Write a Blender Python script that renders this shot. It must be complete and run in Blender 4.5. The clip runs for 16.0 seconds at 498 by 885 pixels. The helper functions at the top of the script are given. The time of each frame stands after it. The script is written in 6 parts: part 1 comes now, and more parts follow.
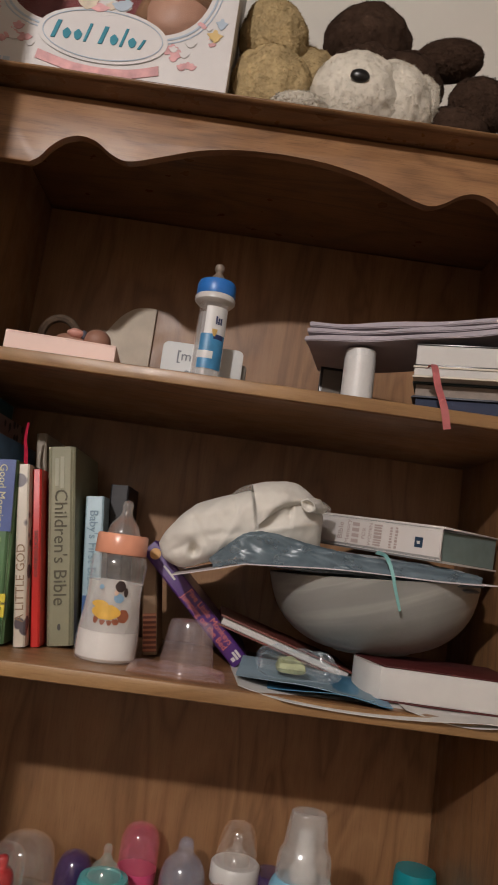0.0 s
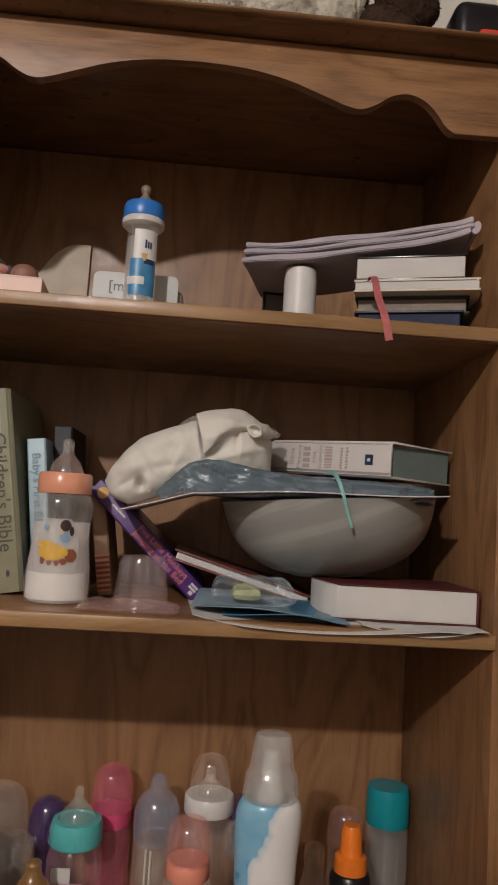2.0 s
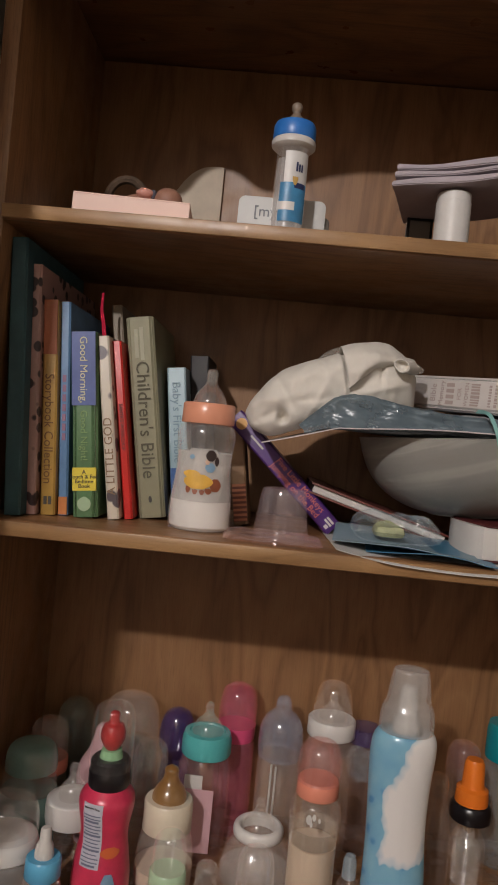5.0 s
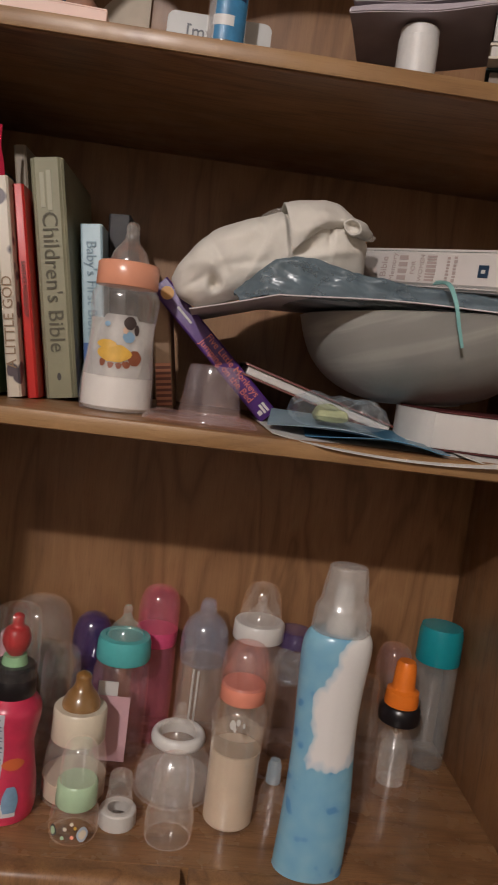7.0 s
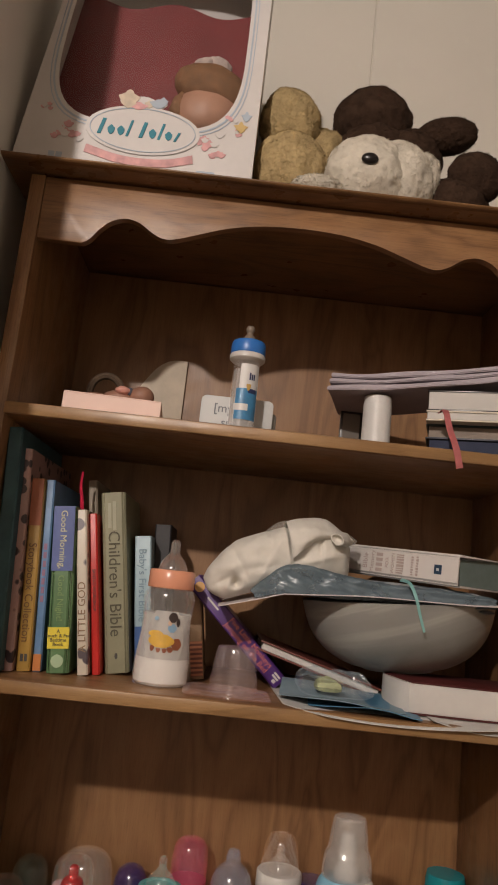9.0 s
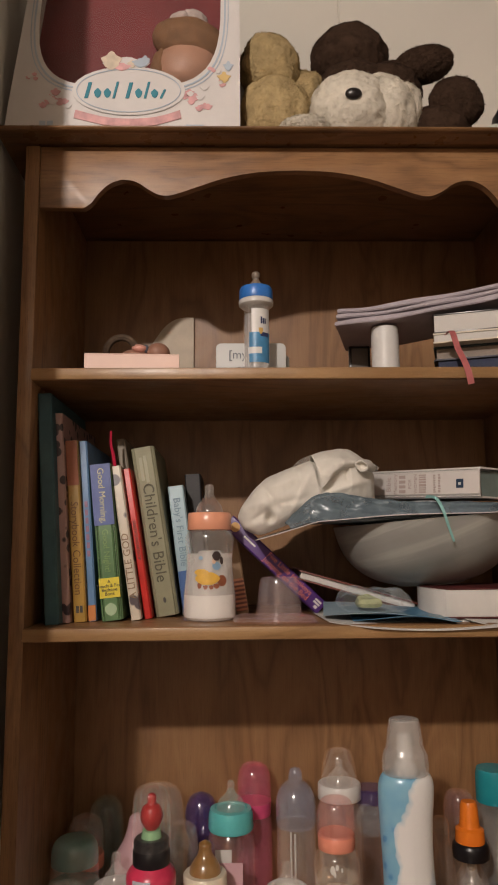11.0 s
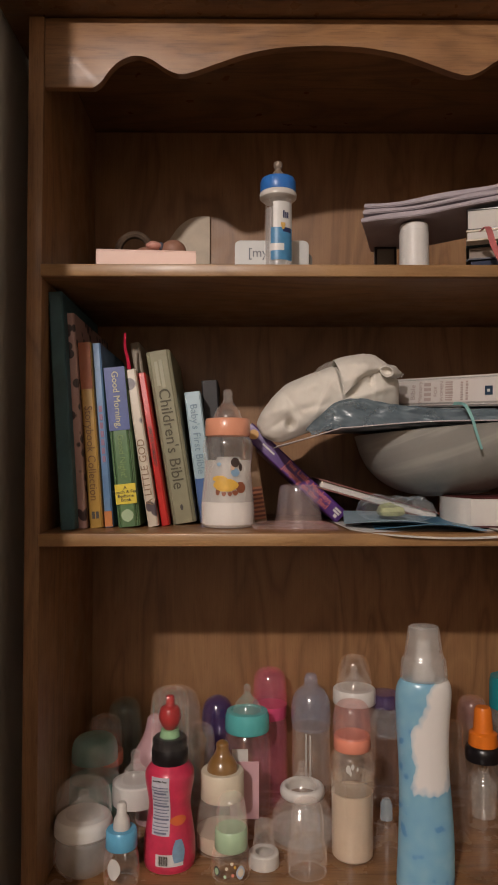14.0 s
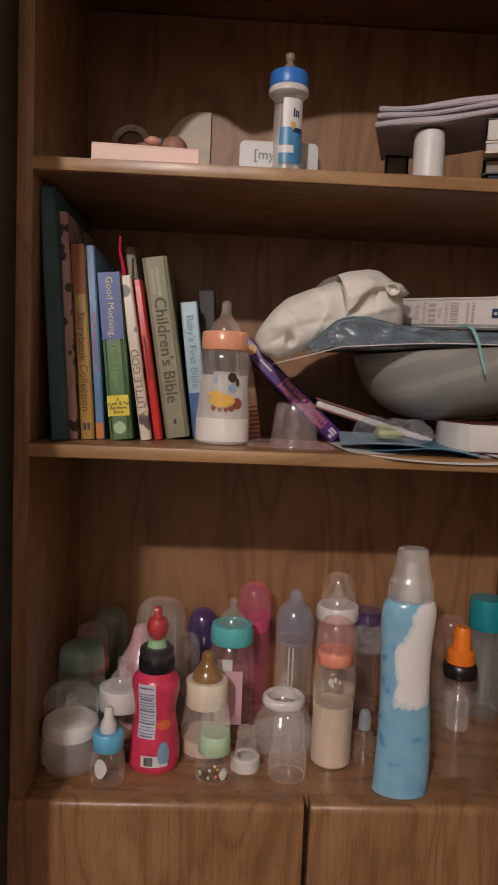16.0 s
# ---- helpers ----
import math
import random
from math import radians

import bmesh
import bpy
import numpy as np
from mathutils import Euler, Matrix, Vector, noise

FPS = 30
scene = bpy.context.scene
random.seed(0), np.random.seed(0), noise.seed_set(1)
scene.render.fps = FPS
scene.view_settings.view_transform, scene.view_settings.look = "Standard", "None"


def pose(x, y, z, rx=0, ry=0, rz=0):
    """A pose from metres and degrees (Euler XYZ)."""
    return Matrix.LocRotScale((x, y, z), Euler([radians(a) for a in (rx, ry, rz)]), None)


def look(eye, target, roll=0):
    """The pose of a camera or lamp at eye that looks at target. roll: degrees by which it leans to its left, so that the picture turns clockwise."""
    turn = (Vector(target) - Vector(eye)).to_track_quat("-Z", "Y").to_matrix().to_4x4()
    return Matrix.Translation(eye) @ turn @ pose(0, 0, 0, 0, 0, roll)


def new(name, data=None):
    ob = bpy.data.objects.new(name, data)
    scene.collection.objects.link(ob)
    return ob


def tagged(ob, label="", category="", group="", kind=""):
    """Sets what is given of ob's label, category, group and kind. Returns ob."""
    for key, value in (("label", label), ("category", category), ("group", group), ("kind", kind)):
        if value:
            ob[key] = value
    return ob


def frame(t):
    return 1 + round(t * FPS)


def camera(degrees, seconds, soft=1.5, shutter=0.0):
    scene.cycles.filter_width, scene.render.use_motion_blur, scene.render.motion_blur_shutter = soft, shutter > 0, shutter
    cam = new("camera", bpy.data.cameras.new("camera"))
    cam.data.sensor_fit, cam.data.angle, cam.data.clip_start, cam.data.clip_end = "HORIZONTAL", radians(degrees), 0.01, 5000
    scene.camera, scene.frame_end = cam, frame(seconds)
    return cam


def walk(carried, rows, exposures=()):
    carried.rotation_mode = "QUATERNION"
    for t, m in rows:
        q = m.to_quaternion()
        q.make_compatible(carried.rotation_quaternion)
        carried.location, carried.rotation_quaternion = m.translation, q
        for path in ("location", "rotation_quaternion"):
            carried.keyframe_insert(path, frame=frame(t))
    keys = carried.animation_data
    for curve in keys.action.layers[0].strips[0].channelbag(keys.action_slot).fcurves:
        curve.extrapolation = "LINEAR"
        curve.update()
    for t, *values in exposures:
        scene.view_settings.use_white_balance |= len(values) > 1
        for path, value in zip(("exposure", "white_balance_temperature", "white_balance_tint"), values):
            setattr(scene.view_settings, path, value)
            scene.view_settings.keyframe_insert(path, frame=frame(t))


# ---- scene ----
cam = camera(38.4, 16.0, soft=1.8, shutter=0.25)
PATH = [
    (0, (-0.009, -0.77, 1.241), (0.033, 1.207, 1.543), 7.8),
    (0.5, (0.015, -0.767, 1.238), (0.116, 1.205, 1.553), 6.5),
    (1, (0.042, -0.763, 1.222), (0.184, 1.213, 1.501), 4.9),
    (1.5, (0.04, -0.751, 1.213), (0.188, 1.23, 1.447), 3.6),
    (2, (0.03, -0.743, 1.21), (0.158, 1.243, 1.407), 3.5),
    (2.5, (0.007, -0.743, 1.207), (0.073, 1.248, 1.389), 4.3),
    (3, (-0.005, -0.734, 1.207), (-0.013, 1.259, 1.366), 5.0),
    (3.5, (-0.01, -0.713, 1.197), (-0.063, 1.284, 1.298), 5.5),
    (4, (-0.015, -0.712, 1.195), (-0.096, 1.286, 1.255), 5.7),
    (4.2, (-0.024, -0.706, 1.199), (-0.117, 1.292, 1.233), 5.8),
    (6.3, (-0.071, -0.782, 1.221), (-0.032, 1.218, 1.182), 5.0),
    (6.5, (-0.091, -0.754, 1.222), (0.034, 1.242, 1.202), 6.8),
    (7, (-0.035, -0.635, 1.164), (0.105, 1.347, 0.941), 7.3),
    (7.5, (-0.006, -0.652, 1.185), (0.036, 1.346, 1.097), 8.6),
    (8, (0.007, -0.738, 1.276), (-0.058, 1.249, 1.499), 9.5),
    (8.2, (-0.002, -0.772, 1.273), (-0.064, 1.205, 1.568), 9.4),
    (10.3, (-0.095, -0.928, 1.204), (0.012, 1.031, 1.594), -0.4),
    (10.5, (-0.088, -0.923, 1.206), (-0.006, 1.044, 1.562), -0.6),
    (11, (-0.088, -0.904, 1.201), (-0.044, 1.076, 1.48), -0.5),
    (11.5, (-0.094, -0.899, 1.199), (-0.088, 1.087, 1.429), 0.0),
    (12, (-0.104, -0.891, 1.2), (-0.132, 1.099, 1.396), 0.7),
    (12.5, (-0.11, -0.882, 1.195), (-0.138, 1.112, 1.355), 1.1),
    (13, (-0.109, -0.876, 1.188), (-0.132, 1.119, 1.324), 1.0),
    (13.5, (-0.11, -0.879, 1.188), (-0.116, 1.118, 1.297), 0.5),
    (14, (-0.101, -0.866, 1.182), (-0.084, 1.133, 1.244), 0.0),
    (14.5, (-0.103, -0.863, 1.179), (-0.058, 1.136, 1.189), 0.2),
    (15, (-0.106, -0.86, 1.179), (-0.03, 1.138, 1.126), 1.1),
    (15.5, (-0.118, -0.838, 1.182), (-0.035, 1.156, 1.058), 2.0),
    (16, (-0.121, -0.843, 1.182), (-0.045, 1.148, 1.01), 2.3),
]
walk(cam, [(t, look(eye, target, roll)) for t, eye, target, roll in PATH],
     [(0, 0.02, 6150, 9), (3, -0.07, 6200, 9), (4.2, -0.06, 6150, 9), (6.3, -0.02, 6300, 11), (7.5, 0.0, 6150, 10), (8.2, -0.02, 6600, 11), (10.3, 0.08, 6750, 11), (12, 0.02, 6700, 11), (14, -0.02, 6600, 12), (16, -0.02, 6350, 14)])


# ---- light ----
world = bpy.data.worlds.new("room_dark")
scene.world = world
world.use_nodes = True
world.node_tree.nodes["Background"].inputs[0].default_value = (0.02, 0.018, 0.015, 1)
world.node_tree.nodes["Background"].inputs[1].default_value = 0.2

lamp_data = bpy.data.lights.new("ceiling_bulb", "POINT")
lamp_data.energy = 165.0
lamp_data.color = (1.0, 0.905, 0.845)
lamp_data.shadow_soft_size = 0.036
lamp = new("ceiling_bulb", lamp_data)
lamp.location = (-0.848, -2.38, 2.44)


# ---- materials ----
def material(name):
    m = bpy.data.materials.new(name)
    m.use_nodes = True
    nt = m.node_tree
    b = nt.nodes["Principled BSDF"]
    return m, nt, b


def node(nt, kind, **values):
    n = nt.nodes.new(kind)
    for k, v in values.items():
        n.inputs[k].default_value = v
    return n


def ramp(nt, fac, stops):
    r = nt.nodes.new("ShaderNodeValToRGB")
    els = r.color_ramp.elements
    while len(els) < len(stops):
        els.new(0.5)
    for e, (p, c) in zip(els, stops):
        e.position, e.color = p, (*c, 1)
    nt.links.new(fac, r.inputs[0])
    return r.outputs[0]


def mixed(nt, kind, fac, a, b):
    m = nt.nodes.new("ShaderNodeMix")
    m.data_type, m.blend_type = "RGBA", kind
    for i, v in ((0, fac), (6, a), (7, b)):
        if isinstance(v, (float, int)):
            m.inputs[i].default_value = v
        elif isinstance(v, tuple):
            m.inputs[i].default_value = (*v, 1)
        else:
            nt.links.new(v, m.inputs[i])
    return m.outputs[2]


def coords(nt, scale=(1, 1, 1), turn=(0, 0, 0)):
    tc = nt.nodes.new("ShaderNodeTexCoord")
    mp = nt.nodes.new("ShaderNodeMapping")
    mp.inputs["Scale"].default_value = scale
    tilt = nt.nodes.new("ShaderNodeMapping")
    tilt.inputs["Rotation"].default_value = turn
    nt.links.new(tc.outputs["Object"], tilt.inputs[0])
    nt.links.new(tilt.outputs[0], mp.inputs[0])
    return mp.outputs[0]


def noise_tex(nt, vec, scale, detail=4, rough=0.55, distortion=0.0):
    n = node(nt, "ShaderNodeTexNoise", Scale=scale, Detail=detail, Roughness=rough, Distortion=distortion)
    nt.links.new(vec, n.inputs["Vector"])
    return n.outputs[0]


def bump(nt, b, height, strength=0.2, distance=0.001):
    n = node(nt, "ShaderNodeBump", Strength=strength, Distance=distance)
    nt.links.new(height, n.inputs["Height"])
    nt.links.new(n.outputs[0], b.inputs["Normal"])


def wood(name, axis, light, dark, rough=0.38, streaky=0.38):
    """Oak with the grain along axis: broad figure, fine streaks and pores."""
    m, nt, b = material(name)
    s = [1.0, 1.0, 1.0]
    s[axis] = 0.2
    broad = noise_tex(nt, coords(nt, tuple(v * 9 for v in s)), 1.0, 3, 0.5, 0.9)
    figure = nt.nodes.new("ShaderNodeMath")
    figure.operation = "MULTIPLY"
    figure.inputs[1].default_value = 13.0
    nt.links.new(broad, figure.inputs[0])
    wrap = nt.nodes.new("ShaderNodeMath")
    wrap.operation = "PINGPONG"
    wrap.inputs[1].default_value = 1.0
    nt.links.new(figure.outputs[0], wrap.inputs[0])
    s2 = [1.0, 1.0, 1.0]
    s2[axis] = 0.025
    streak = noise_tex(nt, coords(nt, tuple(v * 330 for v in s2)), 1.0, 4, 0.6)
    s3 = [1.0, 1.0, 1.0]
    s3[axis] = 0.05
    pores = noise_tex(nt, coords(nt, tuple(v * 900 for v in s3)), 1.0, 2, 0.5)
    mid = tuple((p + q) / 2 for p, q in zip(light, dark))
    base = ramp(nt, wrap.outputs[0], [(0.0, light), (0.62, mid), (1.0, tuple(v * (0.92 if streaky < 0.3 else 0.8) for v in dark))])
    fine = ramp(nt, streak, [(0.34, tuple(v * 0.85 for v in dark)), (0.6, light)])
    col = mixed(nt, "MIX", streaky, base, fine)
    pit = ramp(nt, pores, [(0.30, (0.55, 0.5, 0.45)), (0.44, (1, 1, 1))])
    col = mixed(nt, "MULTIPLY", streaky * 1.8, col, pit)
    stain = ramp(nt, noise_tex(nt, coords(nt), 7.0, 3), [(0.3, (0.82, 0.80, 0.78)), (0.7, (1, 1, 1))])
    col = mixed(nt, "MULTIPLY", 1.0, col, stain)
    nt.links.new(col, b.inputs["Base Color"])
    rr = ramp(nt, noise_tex(nt, coords(nt), 30.0, 3), [(0.3, (rough - 0.07,) * 3), (0.7, (rough + 0.1,) * 3)])
    nt.links.new(rr, b.inputs["Roughness"])
    bump(nt, b, streak, 0.14, 0.0006)
    return m


def painted(name, colour, rough=0.6, spread=0.08, scale=6.0, grain=220.0, relief=0.1, specular=0.5):
    m, nt, b = material(name)
    lo = tuple(max(0, v * (1 - spread)) for v in colour)
    hi = tuple(min(1, v * (1 + spread * 0.6)) for v in colour)
    nt.links.new(ramp(nt, noise_tex(nt, coords(nt), scale, 5), [(0.3, lo), (0.7, hi)]), b.inputs["Base Color"])
    b.inputs["Roughness"].default_value = rough
    b.inputs["Specular IOR Level"].default_value = specular
    if relief:
        bump(nt, b, noise_tex(nt, coords(nt), grain, 3), relief, 0.0006)
    return m


def clear(name, colour, haze=0.2, rough=0.12, shine=0.24):
    """Thin clear or cloudy plastic: light passes, haze scatters, the surface shines at its edges."""
    m, nt, b = material(name)
    out = nt.nodes["Material Output"]
    vary = ramp(nt, noise_tex(nt, coords(nt), 45.0, 4), [(0.3, tuple(v * 0.85 for v in colour)), (0.7, colour)])
    nt.links.new(vary, b.inputs["Base Color"])
    b.inputs["Roughness"].default_value = rough
    tr = nt.nodes.new("ShaderNodeBsdfTransparent")
    tr.inputs[0].default_value = (*(0.965 * (1 - (1 - v) * 0.16) for v in colour), 1)
    glow = nt.nodes.new("ShaderNodeBsdfTranslucent")
    nt.links.new(vary, glow.inputs[0])
    cloud = nt.nodes.new("ShaderNodeMixShader")
    cloud.inputs[0].default_value = 0.3
    nt.links.new(b.outputs[0], cloud.inputs[1])
    nt.links.new(glow.outputs[0], cloud.inputs[2])
    body = nt.nodes.new("ShaderNodeMixShader")
    body.inputs[0].default_value = haze ** 1.3
    nt.links.new(tr.outputs[0], body.inputs[1])
    nt.links.new(cloud.outputs[0], body.inputs[2])
    gloss = nt.nodes.new("ShaderNodeBsdfGlossy")
    gloss.inputs["Roughness"].default_value = 0.10 + min(0.12, rough * 0.35)
    fres = nt.nodes.new("ShaderNodeFresnel")
    fres.inputs[0].default_value = 1.6
    sheen = nt.nodes.new("ShaderNodeMath")
    sheen.operation = "MINIMUM"
    sheen.inputs[1].default_value = shine
    nt.links.new(fres.outputs[0], sheen.inputs[0])
    nt.links.new(sheen.outputs[0], gloss.inputs["Color"])
    top = nt.nodes.new("ShaderNodeAddShader")
    nt.links.new(body.outputs[0], top.inputs[0])
    nt.links.new(gloss.outputs[0], top.inputs[1])
    nt.links.new(top.outputs[0], out.inputs[0])
    return m


OAK_L, OAK_D = (0.305, 0.161, 0.072), (0.190, 0.092, 0.039)
oak_x = wood("oak_grain_across", 0, OAK_L, OAK_D)
oak_z = wood("oak_grain_upright", 2, OAK_L, OAK_D)
oak_top = wood("oak_polished_counter", 0, OAK_L, OAK_D, 0.24)
oak_back = wood("oak_back_panel", 2, (0.315, 0.166, 0.074), (0.210, 0.102, 0.042), 0.42, 0.2)
# paler oak, so the shelf fronts look brightly lit
oak_edge = wood("oak_lit_edge", 0, (0.35, 0.205, 0.090), (0.26, 0.142, 0.058), 0.36, 0.2)
oak_lip = wood("oak_crown_lip", 0, (0.25, 0.128, 0.052), (0.15, 0.073, 0.028), 0.34)
oak_trim = wood("oak_dark_moulding", 0, (0.20, 0.100, 0.039), (0.12, 0.057, 0.021), 0.3)
# the same wall paint made lighter: extra light on the wall end, in colour
lit_wall_paint = painted("lightened_wall_paint", (0.76, 0.73, 0.68), 0.75, 0.05, 2.5, 160, 0.12)
wall_paint = painted("beige_wall_panel", (0.60, 0.565, 0.50), 0.75, 0.05, 2.5, 160, 0.12)
# ceiling, far walls and floor are unseen; their tones set the bounced light
ceiling_paint = painted("unseen_ceiling_cream", (0.68, 0.64, 0.58), 0.9)
far_paint = painted("unseen_wall_brown", (0.38, 0.31, 0.245), 0.8, 0.15, 3.0)
carpet = painted("unseen_floor_brown", (0.10, 0.074, 0.055), 0.95, 0.3, 40, 300, 0.6)
paper = painted("white_paper", (0.57, 0.55, 0.52), 0.8, 0.06, 20)
cream_paper = painted("cream_paper", (0.66, 0.60, 0.50), 0.85, 0.1, 30)
clear_plastic = clear("clear_plastic", (0.92, 0.90, 0.88), 0.085, 0.07)
cloudy_plastic = clear("cloudy_plastic", (0.92, 0.90, 0.88), 0.20, 0.14)
frosted_plastic = clear("frosted_plastic", (0.90, 0.88, 0.86), 0.42, 0.3)
glassy = clear("glass_clear", (0.92, 0.91, 0.90), 0.07, 0.05)
silicone = clear("clear_silicone", (0.84, 0.80, 0.75), 0.22, 0.2)
milk_mat = painted("white_milk", (0.74, 0.72, 0.69), 0.35, 0.03, 30, relief=0)
cream_milk = painted("cream_formula", (0.60, 0.49, 0.37), 0.4, 0.06, 50, relief=0)
white_plastic = painted("white_plastic", (0.60, 0.575, 0.54), 0.35, 0.05, 25, 300, 0.03)
black_plastic = painted("black_plastic", (0.009, 0.008, 0.010), 0.3, 0.3, 30)


# ---- building helpers ----
def thing(name, at=(0, 0, 0), label="", category="", group="", turn=(0, 0, 0), kind=""):
    e = new(name)
    e.empty_display_size = 0.02
    e.matrix_basis = pose(*at, *turn)
    return tagged(e, label, category, group, kind)


def finish(bm, name, smooth=35):
    bmesh.ops.recalc_face_normals(bm, faces=bm.faces)
    me = bpy.data.meshes.new(name)
    bm.to_mesh(me)
    bm.free()
    if smooth:
        me.shade_smooth()
        me.set_sharp_from_angle(angle=radians(smooth))
    return me


def part(name, bm, mat, parent=None, label="", smooth=35):
    me = finish(bm, name, smooth) if isinstance(bm, bmesh.types.BMesh) else bm
    for m in mat if isinstance(mat, (list, tuple)) else (mat,):
        me.materials.append(m)
    ob = new(name, me)
    ob.parent = parent
    return tagged(ob, label)


def onto(e):
    """The main part of a thing, which carries its print: a book's cover, a bottle's body."""
    for c in e.children:
        if c.name.split(".")[0] in ("cover", "body", "card"):
            return c
    return e


def box(x0, x1, y0, y1, z0, z1, bevel=0.0, seg=2):
    bm = bmesh.new()
    bmesh.ops.create_cube(bm, size=1.0)
    for v in bm.verts:
        v.co = Vector((x0 + (v.co.x + 0.5) * (x1 - x0), y0 + (v.co.y + 0.5) * (y1 - y0), z0 + (v.co.z + 0.5) * (z1 - z0)))
    if bevel:
        bmesh.ops.bevel(bm, geom=bm.edges[:], offset=bevel, segments=seg, affect="EDGES", profile=0.5)
    return bm


def extruded(outline, axis, a, b, bevel=0.0):
    """A plate with the given outline, (u, v) pairs, drawn out along axis from a to b."""
    bm = bmesh.new()

    def at(u, v, w):
        return {"x": (w, u, v), "y": (u, w, v), "z": (u, v, w)}[axis]
    lo = [bm.verts.new(at(u, v, a)) for u, v in outline]
    hi = [bm.verts.new(at(u, v, b)) for u, v in outline]
    caps = [bm.faces.new(lo), bm.faces.new(hi)]
    n = len(outline)
    for i in range(n):
        bm.faces.new((lo[i], lo[(i + 1) % n], hi[(i + 1) % n], hi[i]))
    if bevel:
        edges = {e for f in caps for e in f.edges}
        bmesh.ops.bevel(bm, geom=list(edges), offset=bevel, segments=2, affect="EDGES", profile=0.5)
    return bm


def glide(points, n=5):
    """A smooth line through the points."""
    out = []
    for i in range(len(points) - 1):
        p0, p1, p2, p3 = (Vector(points[max(0, min(len(points) - 1, i + k))]) for k in (-1, 0, 1, 2))
        for j in range(n):
            t = j / n
            out.append(tuple(0.5 * (2 * p1 + (p2 - p0) * t + (2 * p0 - 5 * p1 + 4 * p2 - p3) * t * t + (3 * p1 - p0 - 3 * p2 + p3) * t ** 3)))
    return out + [tuple(points[-1])]


def lathe(profile, seg=40, flat=1.0, ribs=0, rib_depth=0.0):
    """A turned body from (radius, height) pairs; an end is closed where its line runs to the middle."""
    bm = bmesh.new()
    rings = []
    for r, z in profile:
        if r < 0.0004:
            rings.append([bm.verts.new((0, 0, z))])
            continue
        ring = []
        for i in range(seg):
            a = 2 * math.pi * i / seg
            q = r + (rib_depth * math.cos(a * ribs) if ribs else 0)
            ring.append(bm.verts.new((q * math.cos(a), q * math.sin(a) * flat, z)))
        rings.append(ring)
    for lo, hi in zip(rings, rings[1:]):
        for i in range(seg):
            j = (i + 1) % seg
            quad = [lo[i % len(lo)], lo[j % len(lo)], hi[j % len(hi)], hi[i % len(hi)]]
            quad = list(dict.fromkeys(quad))
            if len(quad) > 2:
                bm.faces.new(quad)
    return bm


def tube(points, radius, seg=8, flat=1.0):
    """A bent rod along the points."""
    bm = bmesh.new()
    rings = []
    pts = [Vector(p) for p in points]
    for i, p in enumerate(pts):
        way = (pts[min(i + 1, len(pts) - 1)] - pts[max(i - 1, 0)]).normalized()
        side = way.cross(Vector((0, 1, 0.01))).normalized()
        up = side.cross(way)
        rings.append([bm.verts.new(p + radius * (math.cos(a) * side + flat * math.sin(a) * up)) for a in (2 * math.pi * k / seg for k in range(seg))])
    for lo, hi in zip(rings, rings[1:]):
        for i in range(seg):
            bm.faces.new((lo[i], lo[(i + 1) % seg], hi[(i + 1) % seg], hi[i]))
    bm.faces.new(rings[0]), bm.faces.new(rings[-1])
    return bm


def flat_ribbon(points, width, thick=0.0007, taper=1.0):
    """A flat ribbon along the points, its face to the front."""
    bm = bmesh.new()
    pts = [Vector(p) for p in points]
    rings = []
    for i, p in enumerate(pts):
        way = pts[min(i + 1, len(pts) - 1)] - pts[max(i - 1, 0)]
        side = Vector((way.z, 0, -way.x))
        side = side.normalized() if side.length > 1e-5 else Vector((1, 0, 0))
        deep = way.cross(side).normalized() * thick / 2
        half = side * width / 2 * (1 + (taper - 1) * i / (len(pts) - 1))
        rings.append([bm.verts.new(q) for q in (p - half - deep, p + half - deep, p + half + deep, p - half + deep)])
    for a, b in zip(rings, rings[1:]):
        for k in range(4):
            bm.faces.new((a[k], a[(k + 1) % 4], b[(k + 1) % 4], b[k]))
    bm.faces.new(rings[0]), bm.faces.new(rings[-1])
    return bm


def sheet(x0, x1, y0, y1, z, wave, nx=24, ny=14, thick=0.0007):
    """A thin bent sheet, closed, with wave(u, v) giving (dx, dy, dz)."""
    bm = bmesh.new()
    layers = []
    for k in (0, 1):
        grid = []
        for i in range(nx + 1):
            row = []
            for j in range(ny + 1):
                u, v = i / nx, j / ny
                dx, dy, dz = wave(u, v)
                row.append(bm.verts.new((x0 + u * (x1 - x0) + dx, y0 + v * (y1 - y0) + dy, z + dz + k * thick)))
            grid.append(row)
        layers.append(grid)
    for g in layers:
        for i in range(nx):
            for j in range(ny):
                bm.faces.new((g[i][j], g[i + 1][j], g[i + 1][j + 1], g[i][j + 1]))
    a, b = layers
    rim = [(i, 0) for i in range(nx)] + [(nx, j) for j in range(ny)] + [(i, ny) for i in range(nx, 0, -1)] + [(0, j) for j in range(ny, 0, -1)]
    for (i, j), (k, l) in zip(rim, rim[1:] + rim[:1]):
        bm.faces.new((a[i][j], a[k][l], b[k][l], b[i][j]))
    return bm


